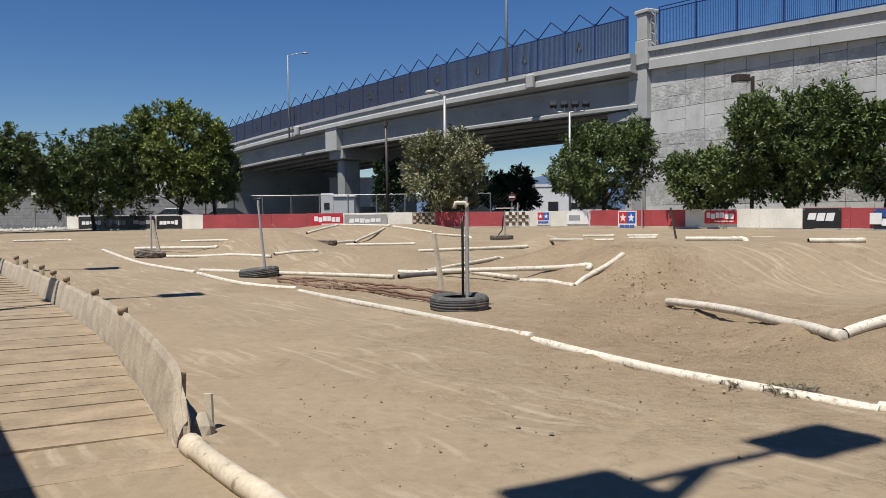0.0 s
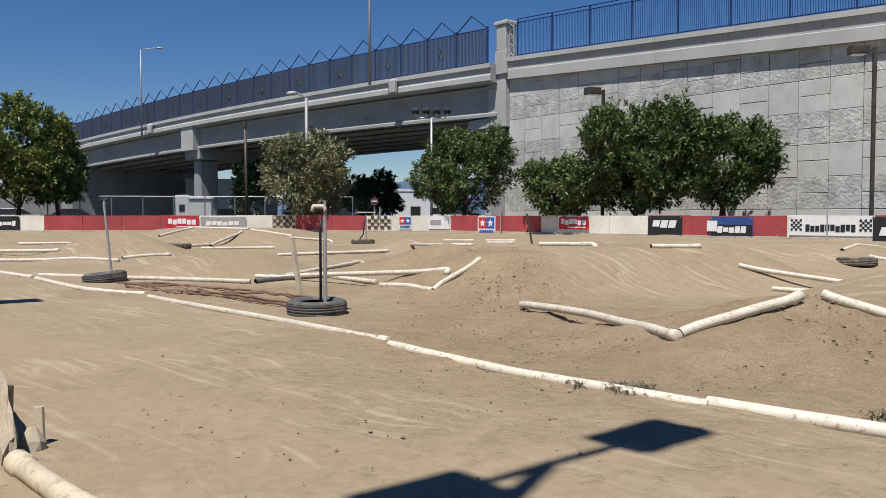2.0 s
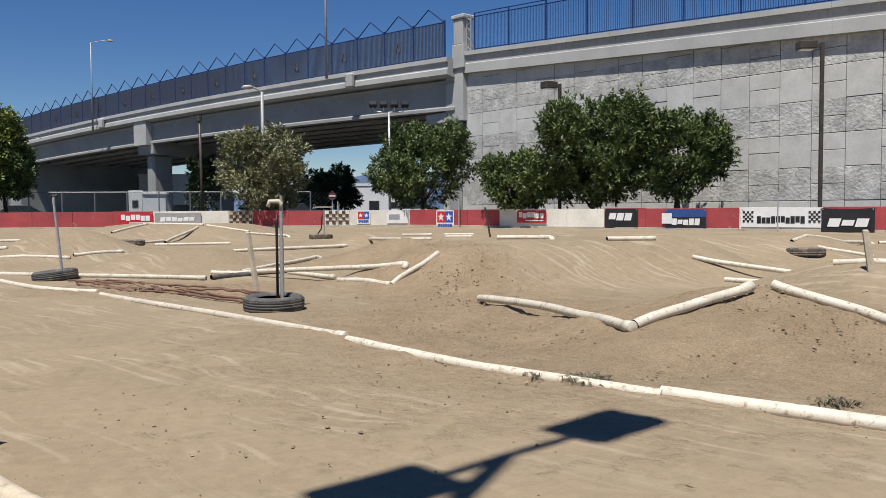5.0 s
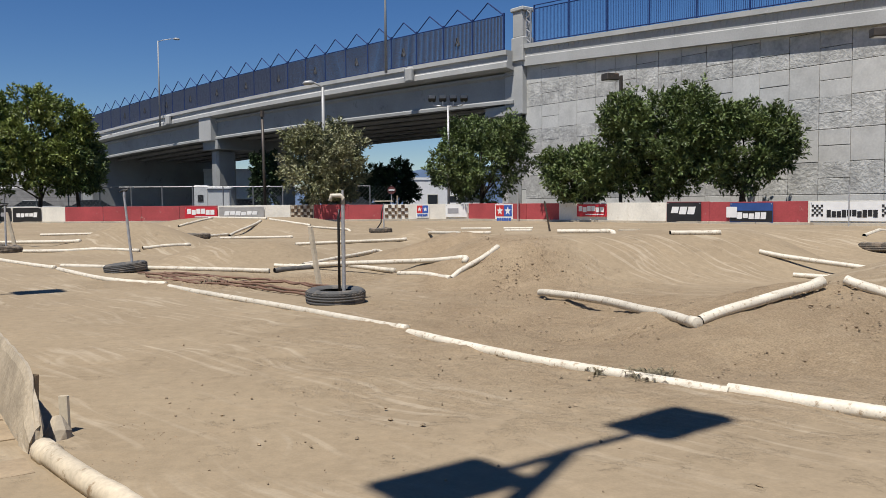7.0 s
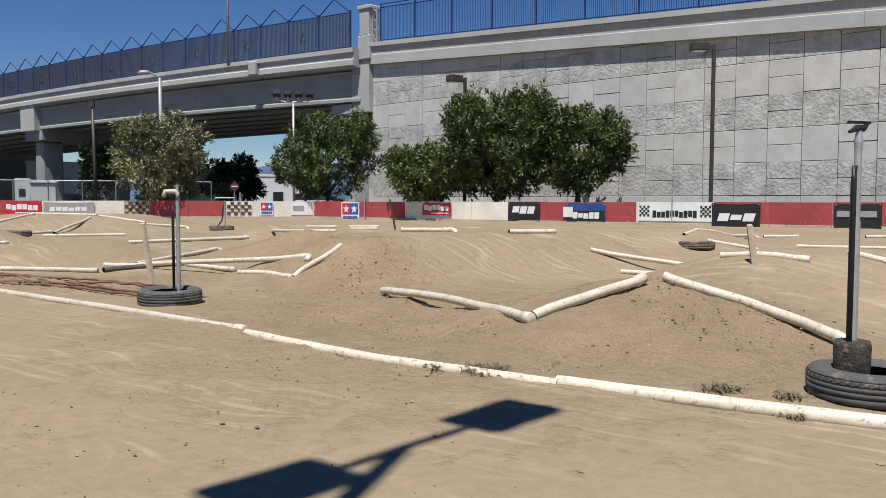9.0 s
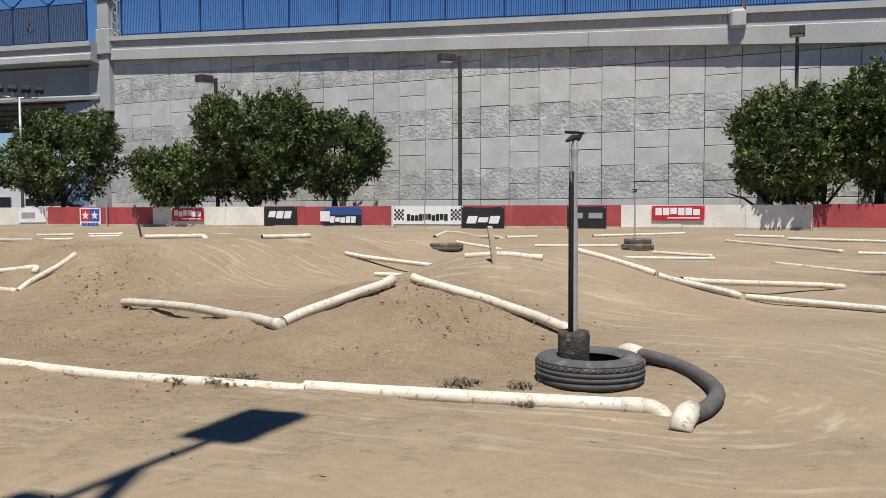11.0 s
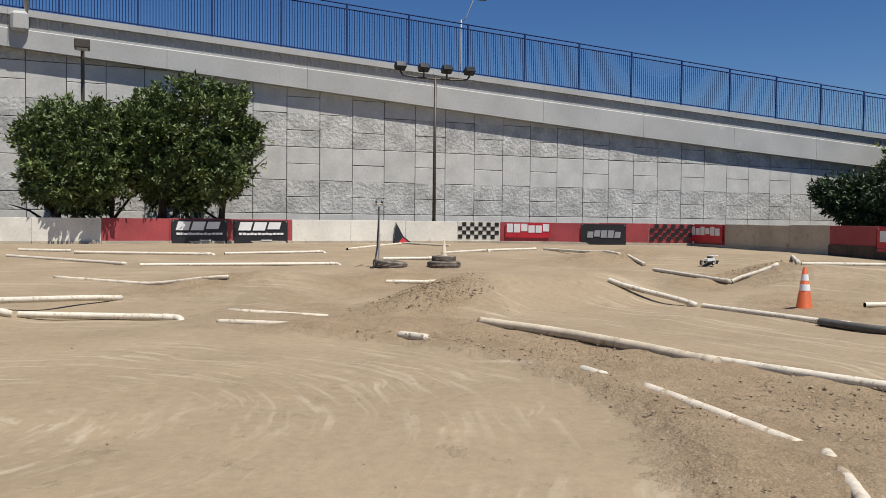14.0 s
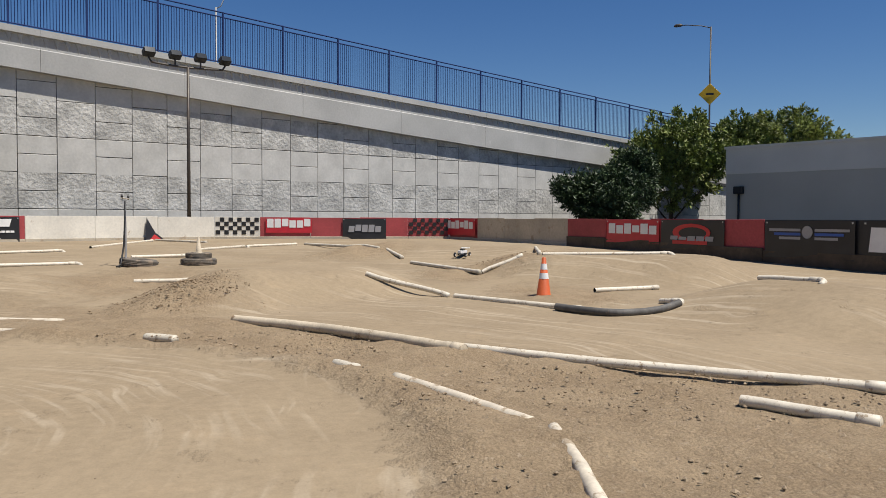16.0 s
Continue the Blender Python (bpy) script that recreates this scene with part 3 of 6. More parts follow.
part("edge_beam", along([(0.35, 0), (0.35, -0.3), (0.2, -0.34), (0.2, -0.72), (0.3, -0.8), (0.3, -1.15), (-1.0, -1.4), (-1.0, -1.2), (-0.3, -1.0), (-0.3, 0)], 0.5, LENGTH), CONCRETE_CAP, bridge)
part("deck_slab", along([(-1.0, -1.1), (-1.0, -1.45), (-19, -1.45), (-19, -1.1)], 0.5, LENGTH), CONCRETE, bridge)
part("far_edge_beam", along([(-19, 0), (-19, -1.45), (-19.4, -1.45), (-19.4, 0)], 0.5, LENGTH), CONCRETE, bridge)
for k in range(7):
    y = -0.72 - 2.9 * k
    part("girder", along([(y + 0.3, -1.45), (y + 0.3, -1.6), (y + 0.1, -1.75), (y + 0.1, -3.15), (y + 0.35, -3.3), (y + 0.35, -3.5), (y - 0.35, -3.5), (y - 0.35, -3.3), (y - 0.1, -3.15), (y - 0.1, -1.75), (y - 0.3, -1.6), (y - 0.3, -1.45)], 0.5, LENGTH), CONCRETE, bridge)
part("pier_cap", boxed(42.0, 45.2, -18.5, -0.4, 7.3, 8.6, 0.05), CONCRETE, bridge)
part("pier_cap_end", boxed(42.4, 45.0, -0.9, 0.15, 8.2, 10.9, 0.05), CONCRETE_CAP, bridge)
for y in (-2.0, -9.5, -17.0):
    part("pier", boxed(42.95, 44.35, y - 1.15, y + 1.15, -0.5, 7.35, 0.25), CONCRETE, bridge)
part("abutment", boxed(76.0, 80.0, -19.4, 0.2, -0.5, 8.2, 0.05), CONCRETE, bridge)
part("abutment_pier", boxed(79.5, 82.6, -0.6, 0.75, -0.5, 10.6, 0.05), CONCRETE_CAP, bridge)
part("end_pillar", boxed(81.0, 82.8, -0.6, 0.6, 10.4, 13.4, 0.05), CONCRETE_CAP, bridge)
part("near_abutment", boxed(0.2, 1.4, -19.4, -0.8, -0.5, 8.2, 0.03), CONCRETE, bridge)

bridge_fence = thing("fence_on_bridge", BRIDGE, "dark blue mesh bridge fence with pointed arches over each bay", "fence")
nb = 27
ub = 80.0 / nb
for k in range(nb):
    u = 1.0 + ub * k
    z0, z1 = deck_z(u), deck_z(u + ub)
    part("post", boxed(-0.05, 0.05, -0.05, 0.05, 0, 2.55), BLUE_PAINT, bridge_fence, m=pose(u, 0, z0))
    for dz in (0.12, 2.4):
        part("rail", bar(bmesh.new(), (u, 0, z0 + dz), (u + ub, 0, z1 + dz), 0.04), BLUE_PAINT, bridge_fence)
    bm = bmesh.new()
    zm = (z0 + z1) / 2 + 3.45
    for a, b in (((u, 0, z0 + 2.4), (u + ub * 0.5, 0, zm)), ((u + ub * 0.5, 0, zm), (u + ub, 0, z1 + 2.4))):
        bar(bm, a, b, 0.05)
    part("arch", bm, BLUE_PAINT, bridge_fence)
    bm = bmesh.new()
    for j in range(22):
        f = (j + 0.5) / 22
        z = z0 + (z1 - z0) * f
        box(bm, u + ub * f - 0.035, u + ub * f + 0.035, -0.02, 0.02, z + 0.15, z + 2.35)
    tagged(part("mesh_panel", bm, BLUE_MESH, bridge_fence), kind="stuff")
    if k % 2 == 1 and k < 22:
        bm = bmesh.new()
        z = (z0 + z1) / 2
        for a, b in (((-0.2, 0.9), (0.0, 1.5)), ((0.2, 0.9), (0.0, 1.5)), ((-0.05, 0.85), (0.1, 1.25))):
            bar(bm, (u + ub / 2 + a[0], 0.06, z + a[1]), (u + ub / 2 + b[0], 0.06, z + b[1]), 0.06)
        part("emblem", bm, BANNER_BLACK, bridge_fence)

# the retaining wall beyond the bridge
far_wall = thing("wall_beyond_bridge", BRIDGE, "pale retaining wall beyond the bridge", "wall", kind="structure")
for k in range(5):
    part("panel_block", boxed(82.8 + k * 7, 89.7 + k * 7, -1.0, 0.0, -0.5, 9.6 - k * 0.35, 0.05), PANEL_SMOOTH, far_wall)
    part("coping", boxed(82.8 + k * 7, 89.7 + k * 7, -1.0, 0.5, 9.6 - k * 0.35, 11.2 - k * 0.35, 0.05), CONCRETE_CAP, far_wall)


# ---- painted boards round the track ----
SEGS = {"a": ((-27, 59), (-15, 51.5)), "b": ((-15, 51.5), (8.5, 47)), "c": ((8.5, 47), (37.5, 4.2)), "d": ((37.5, 4.2), (38, -6.4)), "e": ((38, -6.4), (16.9, -13)), "f": ((16.9, -13), (4.0, -17.0))}
TOP = 1.4


def seg_pose(key):
    (x0, y0), (x1, y1) = SEGS[key]
    return pose(x0, y0, 0, 0, 0, math.degrees(math.atan2(y1 - y0, x1 - x0)))


def seg_len(key):
    (x0, y0), (x1, y1) = SEGS[key]
    return math.hypot(x1 - x0, y1 - y0)


def checks(parent, x0, x1, z0, z1, mat, n, y=-0.012):
    bm = bmesh.new()
    w = (x1 - x0) / n
    rows = max(2, round((z1 - z0) / w))
    h = (z1 - z0) / rows
    for i in range(n):
        for j in range(rows):
            if (i + j) % 2 == 0:
                box(bm, x0 + i * w, x0 + (i + 1) * w, y - 0.002, y + 0.004, z0 + j * h, z0 + (j + 1) * h)
    return part("check_pattern", bm, mat, parent)


jit = random.Random(11)
WALLS = {}
for key in SEGS:
    WALLS[key] = thing("wall_boards_" + key, seg_pose(key), "low wall of painted plywood boards round the track", "wall", kind="structure")


def boards(key, s0, s1, mat, pattern=None, low=None, tall=0.11):
    """Painted sheets from s0 to s1 along the wall; a plank runs along their foot."""
    w = WALLS[key]
    n = max(1, round((s1 - s0) / 2.44))
    d = (s1 - s0) / n
    for k in range(n):
        a = s0 + k * d
        mid = seg_pose(key) @ Vector((a + d / 2, 0, 0))
        g = gz(mid.x, mid.y) - 0.08
        t = TOP + jit.uniform(-0.018, 0.012)
        ang = jit.uniform(-0.25, 0.25)
        part("board", boxed(0.006, d - 0.006, 0, 0.04, g, t, 0.006), mat, w, m=pose(a, jit.uniform(-0.012, 0.012), 0, jit.uniform(-0.8, 0.4), ang, 0))
        part("foot_plank", boxed(0.004, d - 0.004, -0.06, -0.015, g, g + 0.08 + tall, 0.008), TAN_BOARD if low is None else low, w, m=pose(a, 0, 0))
        part("stake", boxed(-0.05, 0.05, 0.05, 0.14, g, TOP - 0.1), WOOD_POST, w, m=pose(a + 0.2, 0, 0))
    if pattern:
        checks(w, s0 + 0.05, s1 - 0.05, TOP - 0.78, TOP - 0.03, pattern, max(4, round((s1 - s0) / 0.2)), -0.022)


boards("a", 0, 12.22, CREAM)
boards("a", 12.22, 14.15, CREAM)
boards("b", 0, 9.17, RED)
boards("b", 9.17, 13.49, CREAM)
boards("b", 13.49, 14.87, TAN_BOARD, BROWN_PRINT)
boards("b", 14.87, 19.01, RED)
boards("b", 19.01, 20.45, CREAM, BROWN_PRINT)
boards("b", 20.45, 23.93, CREAM)
boards("c", 0, 6.74, RED)
boards("c", 6.74, 13.10, CREAM)
boards("c", 13.10, 19.60, RED)
boards("c", 19.60, 22.93, CREAM)
boards("c", 22.93, 29.60, RED)
boards("c", 29.60, 36.60, CREAM)
boards("c", 36.60, 43.95, RED)
boards("c", 43.95, 51.7, CREAM)
boards("d", 0.0, 1.96, CREAM, BLACK)
boards("d", 1.96, 8.66, RED)
boards("d", 8.66, 10.6, RED, BLACK)
boards("e", 0, 2.74, RED)
boards("e", 2.74, 9.53, TAN_BOARD)
boards("e", 9.53, 18.48, RED, low=BROWN_BOARD, tall=0.36)
boards("e", 18.48, 22.1, BANNER_BLACK, low=BROWN_BOARD, tall=0.36)
boards("f", 0, 13.4, BANNER_BLACK, low=BROWN_BOARD, tall=0.36)


# banners: flat printed sheets hung on the boards; the marks on them are plain shapes
def marks(parent, x0, x1, z0, z1, n, mat, slant=0.0, name="mark", y=-0.034, seed=1):
    """A row of plain block shapes in the place of a printed logo."""
    r = random.Random(seed)
    w = (x1 - x0) / n
    for k in range(n):
        a, b = x0 + k * w + 0.07 * w, x0 + (k + 1) * w - 0.07 * w
        top = z1 - (z1 - z0) * r.choice((0.0, 0.0, 0.18))
        low = z0 + (z1 - z0) * r.choice((0.0, 0.0, 0.15))
        bm = bmesh.new()
        bm.faces.new([bm.verts.new((px + slant * (pz - z0), y, pz)) for px, pz in ((a, low), (b, low), (b, top), (a, top))])
        part(name, bm, mat, parent)


def sheet(w, h, sag=0.0, seed=0, nx=10, nz=4, ripple=0.012):
    """A hung sheet with slack edges and ripples, 2 mm thick."""
    r = random.Random(seed)
    ph = [r.uniform(0, 6) for _ in range(4)]
    bm = bmesh.new()
    front, back = [], []
    for j in range(nz + 1):
        for i in range(nx + 1):
            u, v = i / nx, j / nz
            x = w * u
            z = h * v - sag * 4 * u * (1 - u) * v * 0.5 + sag * 2 * u * (1 - u) * (1 - v)
            y = -0.02 - ripple * (0.5 + 0.5 * math.sin(5 * u + ph[0] + 3 * v) * math.cos(4 * v + ph[1])) * (0.3 + 0.7 * (1 - v))
            front.append(bm.verts.new((x, y, z)))
            back.append(bm.verts.new((x, y + 0.003, z)))
    for j in range(nz):
        for i in range(nx):
            a = j * (nx + 1) + i
            bm.faces.new((front[a], front[a + 1], front[a + nx + 2], front[a + nx + 1]))
            bm.faces.new((back[a + nx + 1], back[a + nx + 2], back[a + 1], back[a]))
    return bm


def banner(key, s0, s1, mat, label, z0=0.55, z1=1.34, sag=0.0, seed=0, ripple=0.01):
    b = thing("banner", seg_pose(key) @ pose(s0, -0.035, z0), label, "banner")
    part("sheet", sheet(s1 - s0, z1 - z0, sag, seed, ripple=ripple), mat, b, smooth=True)
    for x in (0.06, s1 - s0 - 0.06):
        part("eyelet", boxed(x - 0.02, x + 0.02, -0.04, -0.03, z1 - z0 - 0.07, z1 - z0 - 0.03), STEEL, b)
    return b, s1 - s0, z1 - z0


def red_sign(key, s0, s1, z0=0.72, z1=1.3, seed=3):
    b, w, h = banner(key, s0, s1, BANNER_RED, "red banner with white block marks on the boards", z0, z1)
    marks(b, w * 0.06, w * 0.92, h * 0.36, h * 0.86, 6, WHITE, 0.0, seed=seed)
    part("bar", boxed(w * 0.3, w * 0.92, -0.034, -0.032, h * 0.14, h * 0.22), WHITE, b)


for x0, x1, n in ((1.48, 4.41, 5), (4.53, 7.07, 4), (7.13, 9.66, 3), (9.82, 12.22, 5)):
    b, w, h = banner("a", x0, x1, BANNER_BLACK, "black banner with pale block marks on the boards", 0.48, 1.36)
    marks(b, w * 0.12, w * 0.88, h * 0.35, h * 0.68, n, WHITE if n == 5 else GREY_PRINT, 0.1, seed=n)
red_sign("b", 7.23, 9.17, 0.62, 1.32)
b, w, h = banner("b", 9.28, 11.93, BANNER_GREY, "dusty grey sagging banner with faded marks", 0.6, 1.32, 0.06, 4)
marks(b, w * 0.1, w * 0.85, h * 0.3, h * 0.65, 6, WHITE, 0.2, seed=7)


def star_sign(key, s0, s1, z0, z1):
    b, w, h = banner(key, s0, s1, WHITE, "white square sign with red and blue panels and white stars", z0, z1, ripple=0.0)
    for x0, x1, mat in ((0.06, 0.5, RED_PRINT), (0.5, 0.94, BLUE_PRINT)):
        part("colour_field", boxed(w * x0, w * x1, -0.030, -0.024, h * 0.36, h * 0.94), mat, b)
        bm = bmesh.new()
        cx, cz, r = w * (x0 + x1) / 2, h * 0.64, w * 0.19
        pts = [bm.verts.new((cx + (r if k % 2 == 0 else r * 0.42) * math.sin(k * math.pi / 5), -0.034, cz + (r if k % 2 == 0 else r * 0.42) * math.cos(k * math.pi / 5))) for k in range(10)]
        bm.faces.new(pts)
        part("star", bm, WHITE, b)
    marks(b, w * 0.1, w * 0.9, h * 0.1, h * 0.28, 6, BLUE_PRINT, seed=4)


star_sign("b", 20.88, 21.63, 0.6, 1.36)
star_sign("c", 2.20, 3.55, 0.3, 1.36)
b, w, h = banner("b", 22.60, 23.85, WHITE, "faded white poster with grey smudges", 0.62, 1.36)
part("smudge", boxed(w * 0.1, w * 0.6, -0.034, -0.032, h * 0.3, h * 0.7), GREY_PRINT, b)
red_sign("c", 7.95, 9.79, 0.7, 1.32)
b, w, h = banner("c", 13.16, 14.90, BANNER_BLACK, "black banner with white slanted block marks", 0.48, 1.38)
marks(b, w * 0.1, w * 0.82, h * 0.4, h * 0.78, 3, WHITE, 0.25, seed=9)
b, w, h = banner("c", 16.27, 18.19, BANNER_BLUE, "blue and black banner with pale block marks", 0.5, 1.34)
part("black_field", boxed(0.02, w - 0.02, -0.0335, -0.031, h * 0.05, h * 0.6), BANNER_BLACK, b)
marks(b, w * 0.16, w * 0.85, h * 0.18, h * 0.52, 5, WHITE, 0.1, y=-0.038, seed=12)
part("curled_corner", prism(bmesh.new(), [(-0.15, -0.05), (0.35, -0.08), (0.35, -0.07)], h * 0.25, h * 0.8), WHITE, b)
b, w, h = banner("c", 19.72, 22.93, WHITE, "white banner with a dark block word between chequered corners", 0.6, 1.36, ripple=0.004)
marks(b, w * 0.2, w * 0.8, h * 0.2, h * 0.58, 10, BANNER_BLACK, seed=21)
for x0, x1 in ((0.02, 0.16), (0.84, 0.98)):
    checks(b, w * x0, w * x1, h * 0.25, h * 0.85, BANNER_BLACK, 5, -0.034)
b, w, h = banner("c", 22.89, 24.80, BANNER_BLACK, "sagging black banner with white slanted block marks", 0.3, 1.36, 0.1, 5, 0.03)
marks(b, w * 0.1, w * 0.88, h * 0.32, h * 0.62, 3, WHITE, 0.3, y=-0.055, seed=15)
b, w, h = banner("c", 27.45, 29.04, BANNER_BLACK, "creased black banner with faded red and grey marks", 0.45, 1.36, 0.05, 6, 0.03)
for x0, x1 in ((0.06, 0.4), (0.55, 0.9)):
    part("faded_shape", prism(bmesh.new(), [(w * x0, -0.055), (w * x1, -0.055), (w * x1, -0.053), (w * x0, -0.053)], h * 0.45, h * 0.7), GREY_PRINT, b)
red_sign("c", 30.81, 32.79, 0.78, 1.36, 8)
for x0, x1 in ((39.13, 41.26), (41.54, 43.74)):
    b, w, h = banner("c", x0, x1, BANNER_BLACK, "black banner with three large white slanted blocks", 0.42, 1.36, 0.03, 8)
    marks(b, w * 0.05, w * 0.85, h * 0.56, h * 0.92, 3, WHITE, 0.3, y=-0.045, seed=31)
    marks(b, w * 0.08, w * 0.92, h * 0.36, h * 0.46, 12, WHITE, 0.0, y=-0.045, seed=32)
    part("bar", boxed(w * 0.5, w * 0.7, -0.045, -0.043, h * 0.12, h * 0.16), WHITE, b)
# loose pennant leaning on the boards
b = thing("pennant", seg_pose("c") @ pose(48.48, -0.12, 0.38), "loose black and red pennant leaning on the white boards", "banner")
bm = bmesh.new()
for y in (0.0, 0.004):
    bm.faces.new([bm.verts.new(v) for v in ((0, y - 0.1, 0), (0.85, y - 0.15, 0.02), (0.45, y - 0.05, 0.35), (0.12, y + 0.05, 0.98))])
part("cloth", bm, BANNER_BLACK, b)
bm = bmesh.new()
bm.faces.new([bm.verts.new(v) for v in ((0.15, -0.125, 0.03), (0.7, -0.155, 0.04), (0.4, -0.09, 0.28))])
part("red_field", bm, RED_PRINT, b)
b, w, h = banner("d", 2.21, 4.25, BANNER_RED, "red banner with large white block marks", 0.7, 1.36, seed=2)
marks(b, w * 0.02, w * 0.98, h * 0.35, h * 0.95, 6, WHITE, seed=41)
b, w, h = banner("d", 5.63, 7.63, BANNER_BLACK, "creased black banner with pale outlined blocks", 0.4, 1.36, 0.04, 3, 0.03)
marks(b, w * 0.12, w * 0.88, h * 0.35, h * 0.7, 5, GREY_PRINT, 0.1, y=-0.055, seed=42)
b, w, h = banner("e", -0.29, 2.64, BANNER_RED, "red banner with white block marks in shade", 0.62, 1.36)
marks(b, w * 0.06, w * 0.94, h * 0.4, h * 0.9, 6, WHITE, seed=43)
b, w, h = banner("e", 11.86, 14.45, BANNER_RED, "red banner with white block marks in shade", 0.62, 1.36)
marks(b, w * 0.04, w * 0.97, h * 0.4, h * 0.85, 6, WHITE, seed=43)
b, w, h = banner("e", 14.55, 17.13, BANNER_BLACK, "black banner with a red and grey winged shape", 0.5, 1.37)
part("red_swoop", prism(bmesh.new(), [(w * 0.2, -0.036), (w * 0.75, -0.036), (w * 0.75, -0.033), (w * 0.2, -0.033)], h * 0.18, h * 0.3), RED_PRINT, b)
bm = bmesh.new()
ring = [(w * (0.5 + 0.3 * math.cos(a)), h * (0.58 + 0.3 * math.sin(a))) for a in (k * math.pi / 12 for k in range(24))]
inner = [(w * (0.52 + 0.22 * math.cos(a)), h * (0.56 + 0.2 * math.sin(a))) for a in (k * math.pi / 12 for k in range(24))]
va, vb = [bm.verts.new((x, -0.036, z)) for x, z in ring], [bm.verts.new((x, -0.036, z)) for x, z in inner]
for k in range(24):
    bm.faces.new((va[k], va[(k + 1) % 24], vb[(k + 1) % 24], vb[k]))
part("red_ring", bm, RED_PRINT, b)
marks(b, w * 0.15, w * 0.85, h * 0.3, h * 0.46, 5, GREY_PRINT, 0.2, y=-0.04, seed=44)
b, w, h = banner("e", 18.57, 21.2, BANNER_BLACK, "dark banner with pale winged stripes round a disc", 0.42, 1.37)
for k in range(3):
    for x0, x1 in ((0.05 + 0.06 * k, 0.42), (0.58, 0.95 - 0.06 * k)):
        part("stripe", boxed(w * x0, w * x1, -0.036, -0.033, h * (0.72 - 0.11 * k), h * (0.79 - 0.11 * k)), BLUE_PRINT if k == 1 else GREY_PRINT, b)
part("disc", lathe(bmesh.new(), [(0.001, 0), (0.16, 0), (0.16, 0.01)], 20, pose(w * 0.5, -0.04, h * 0.7, 90)), GREY_PRINT, b)
b, w, h = banner("f", -0.7, 2.6, BANNER_BLACK, "black banner with very large white outlined blocks", 0.42, 1.37)
marks(b, w * 0.03, w * 0.97, h * 0.25, h * 0.85, 4, WHITE, 0.1, seed=45)

# ---- pipes that mark the lanes ----
LOOKS = {
    "main": (0.046, PVC, "cream-white plastic border pipe lying in the earth", 0.4), "thin": (0.05, PVC, "cream-white plastic border pipe half sunk in the earth", 0.2),
    "endB": (0.057, PVC, "cream-white plastic border pipe ending in an elbow", 0.4), "w": (0.046, PVC, "cream-white plastic lane pipe on the earth", 0.6),
    "v": (0.055, PVC, "scuffed cream-white plastic pipe along a heap", 0.75), "k": (0.055, BLACK_PIPE, "dusty dark flexible lane pipe", 0.6),
    "b": (0.05, PVC_BURIED, "mud-covered pipe sunk in the earth", -0.45), "old": (0.062, PVC_OLD, "dusty yellowed plastic lane pipe", 0.8),
    "sunk": (0.046, PVC_BURIED, "mud-smeared plastic pipe sunk in the shoulder", -0.1),
    "crumb": (0.042, PVC_BURIED, "thin pale strip of a buried pipe", 0.0),
    "stub": (0.05, PVC, "broken white end of a buried pipe", -0.5),
    "blk": (0.055, BLACK_PIPE, "curved dusty black corrugated pipe", 0.85),
}
pipe_jit = random.Random(21)


def smooth_line(pts, n=6):
    out = []
    for i in range(len(pts) - 1):
        p0, p1, p2, p3 = (Vector(pts[max(i - 1, 0)]), Vector(pts[i]), Vector(pts[i + 1]), Vector(pts[min(i + 2, len(pts) - 1)]))
        for k in range(n):
            t = k / n
            out.append(0.5 * ((2 * p1) + (p2 - p0) * t + (2 * p0 - 5 * p1 + 4 * p2 - p3) * t * t + (3 * p1 - p0 - 3 * p2 + p3) * t ** 3))
    return out + [Vector(pts[-1])]


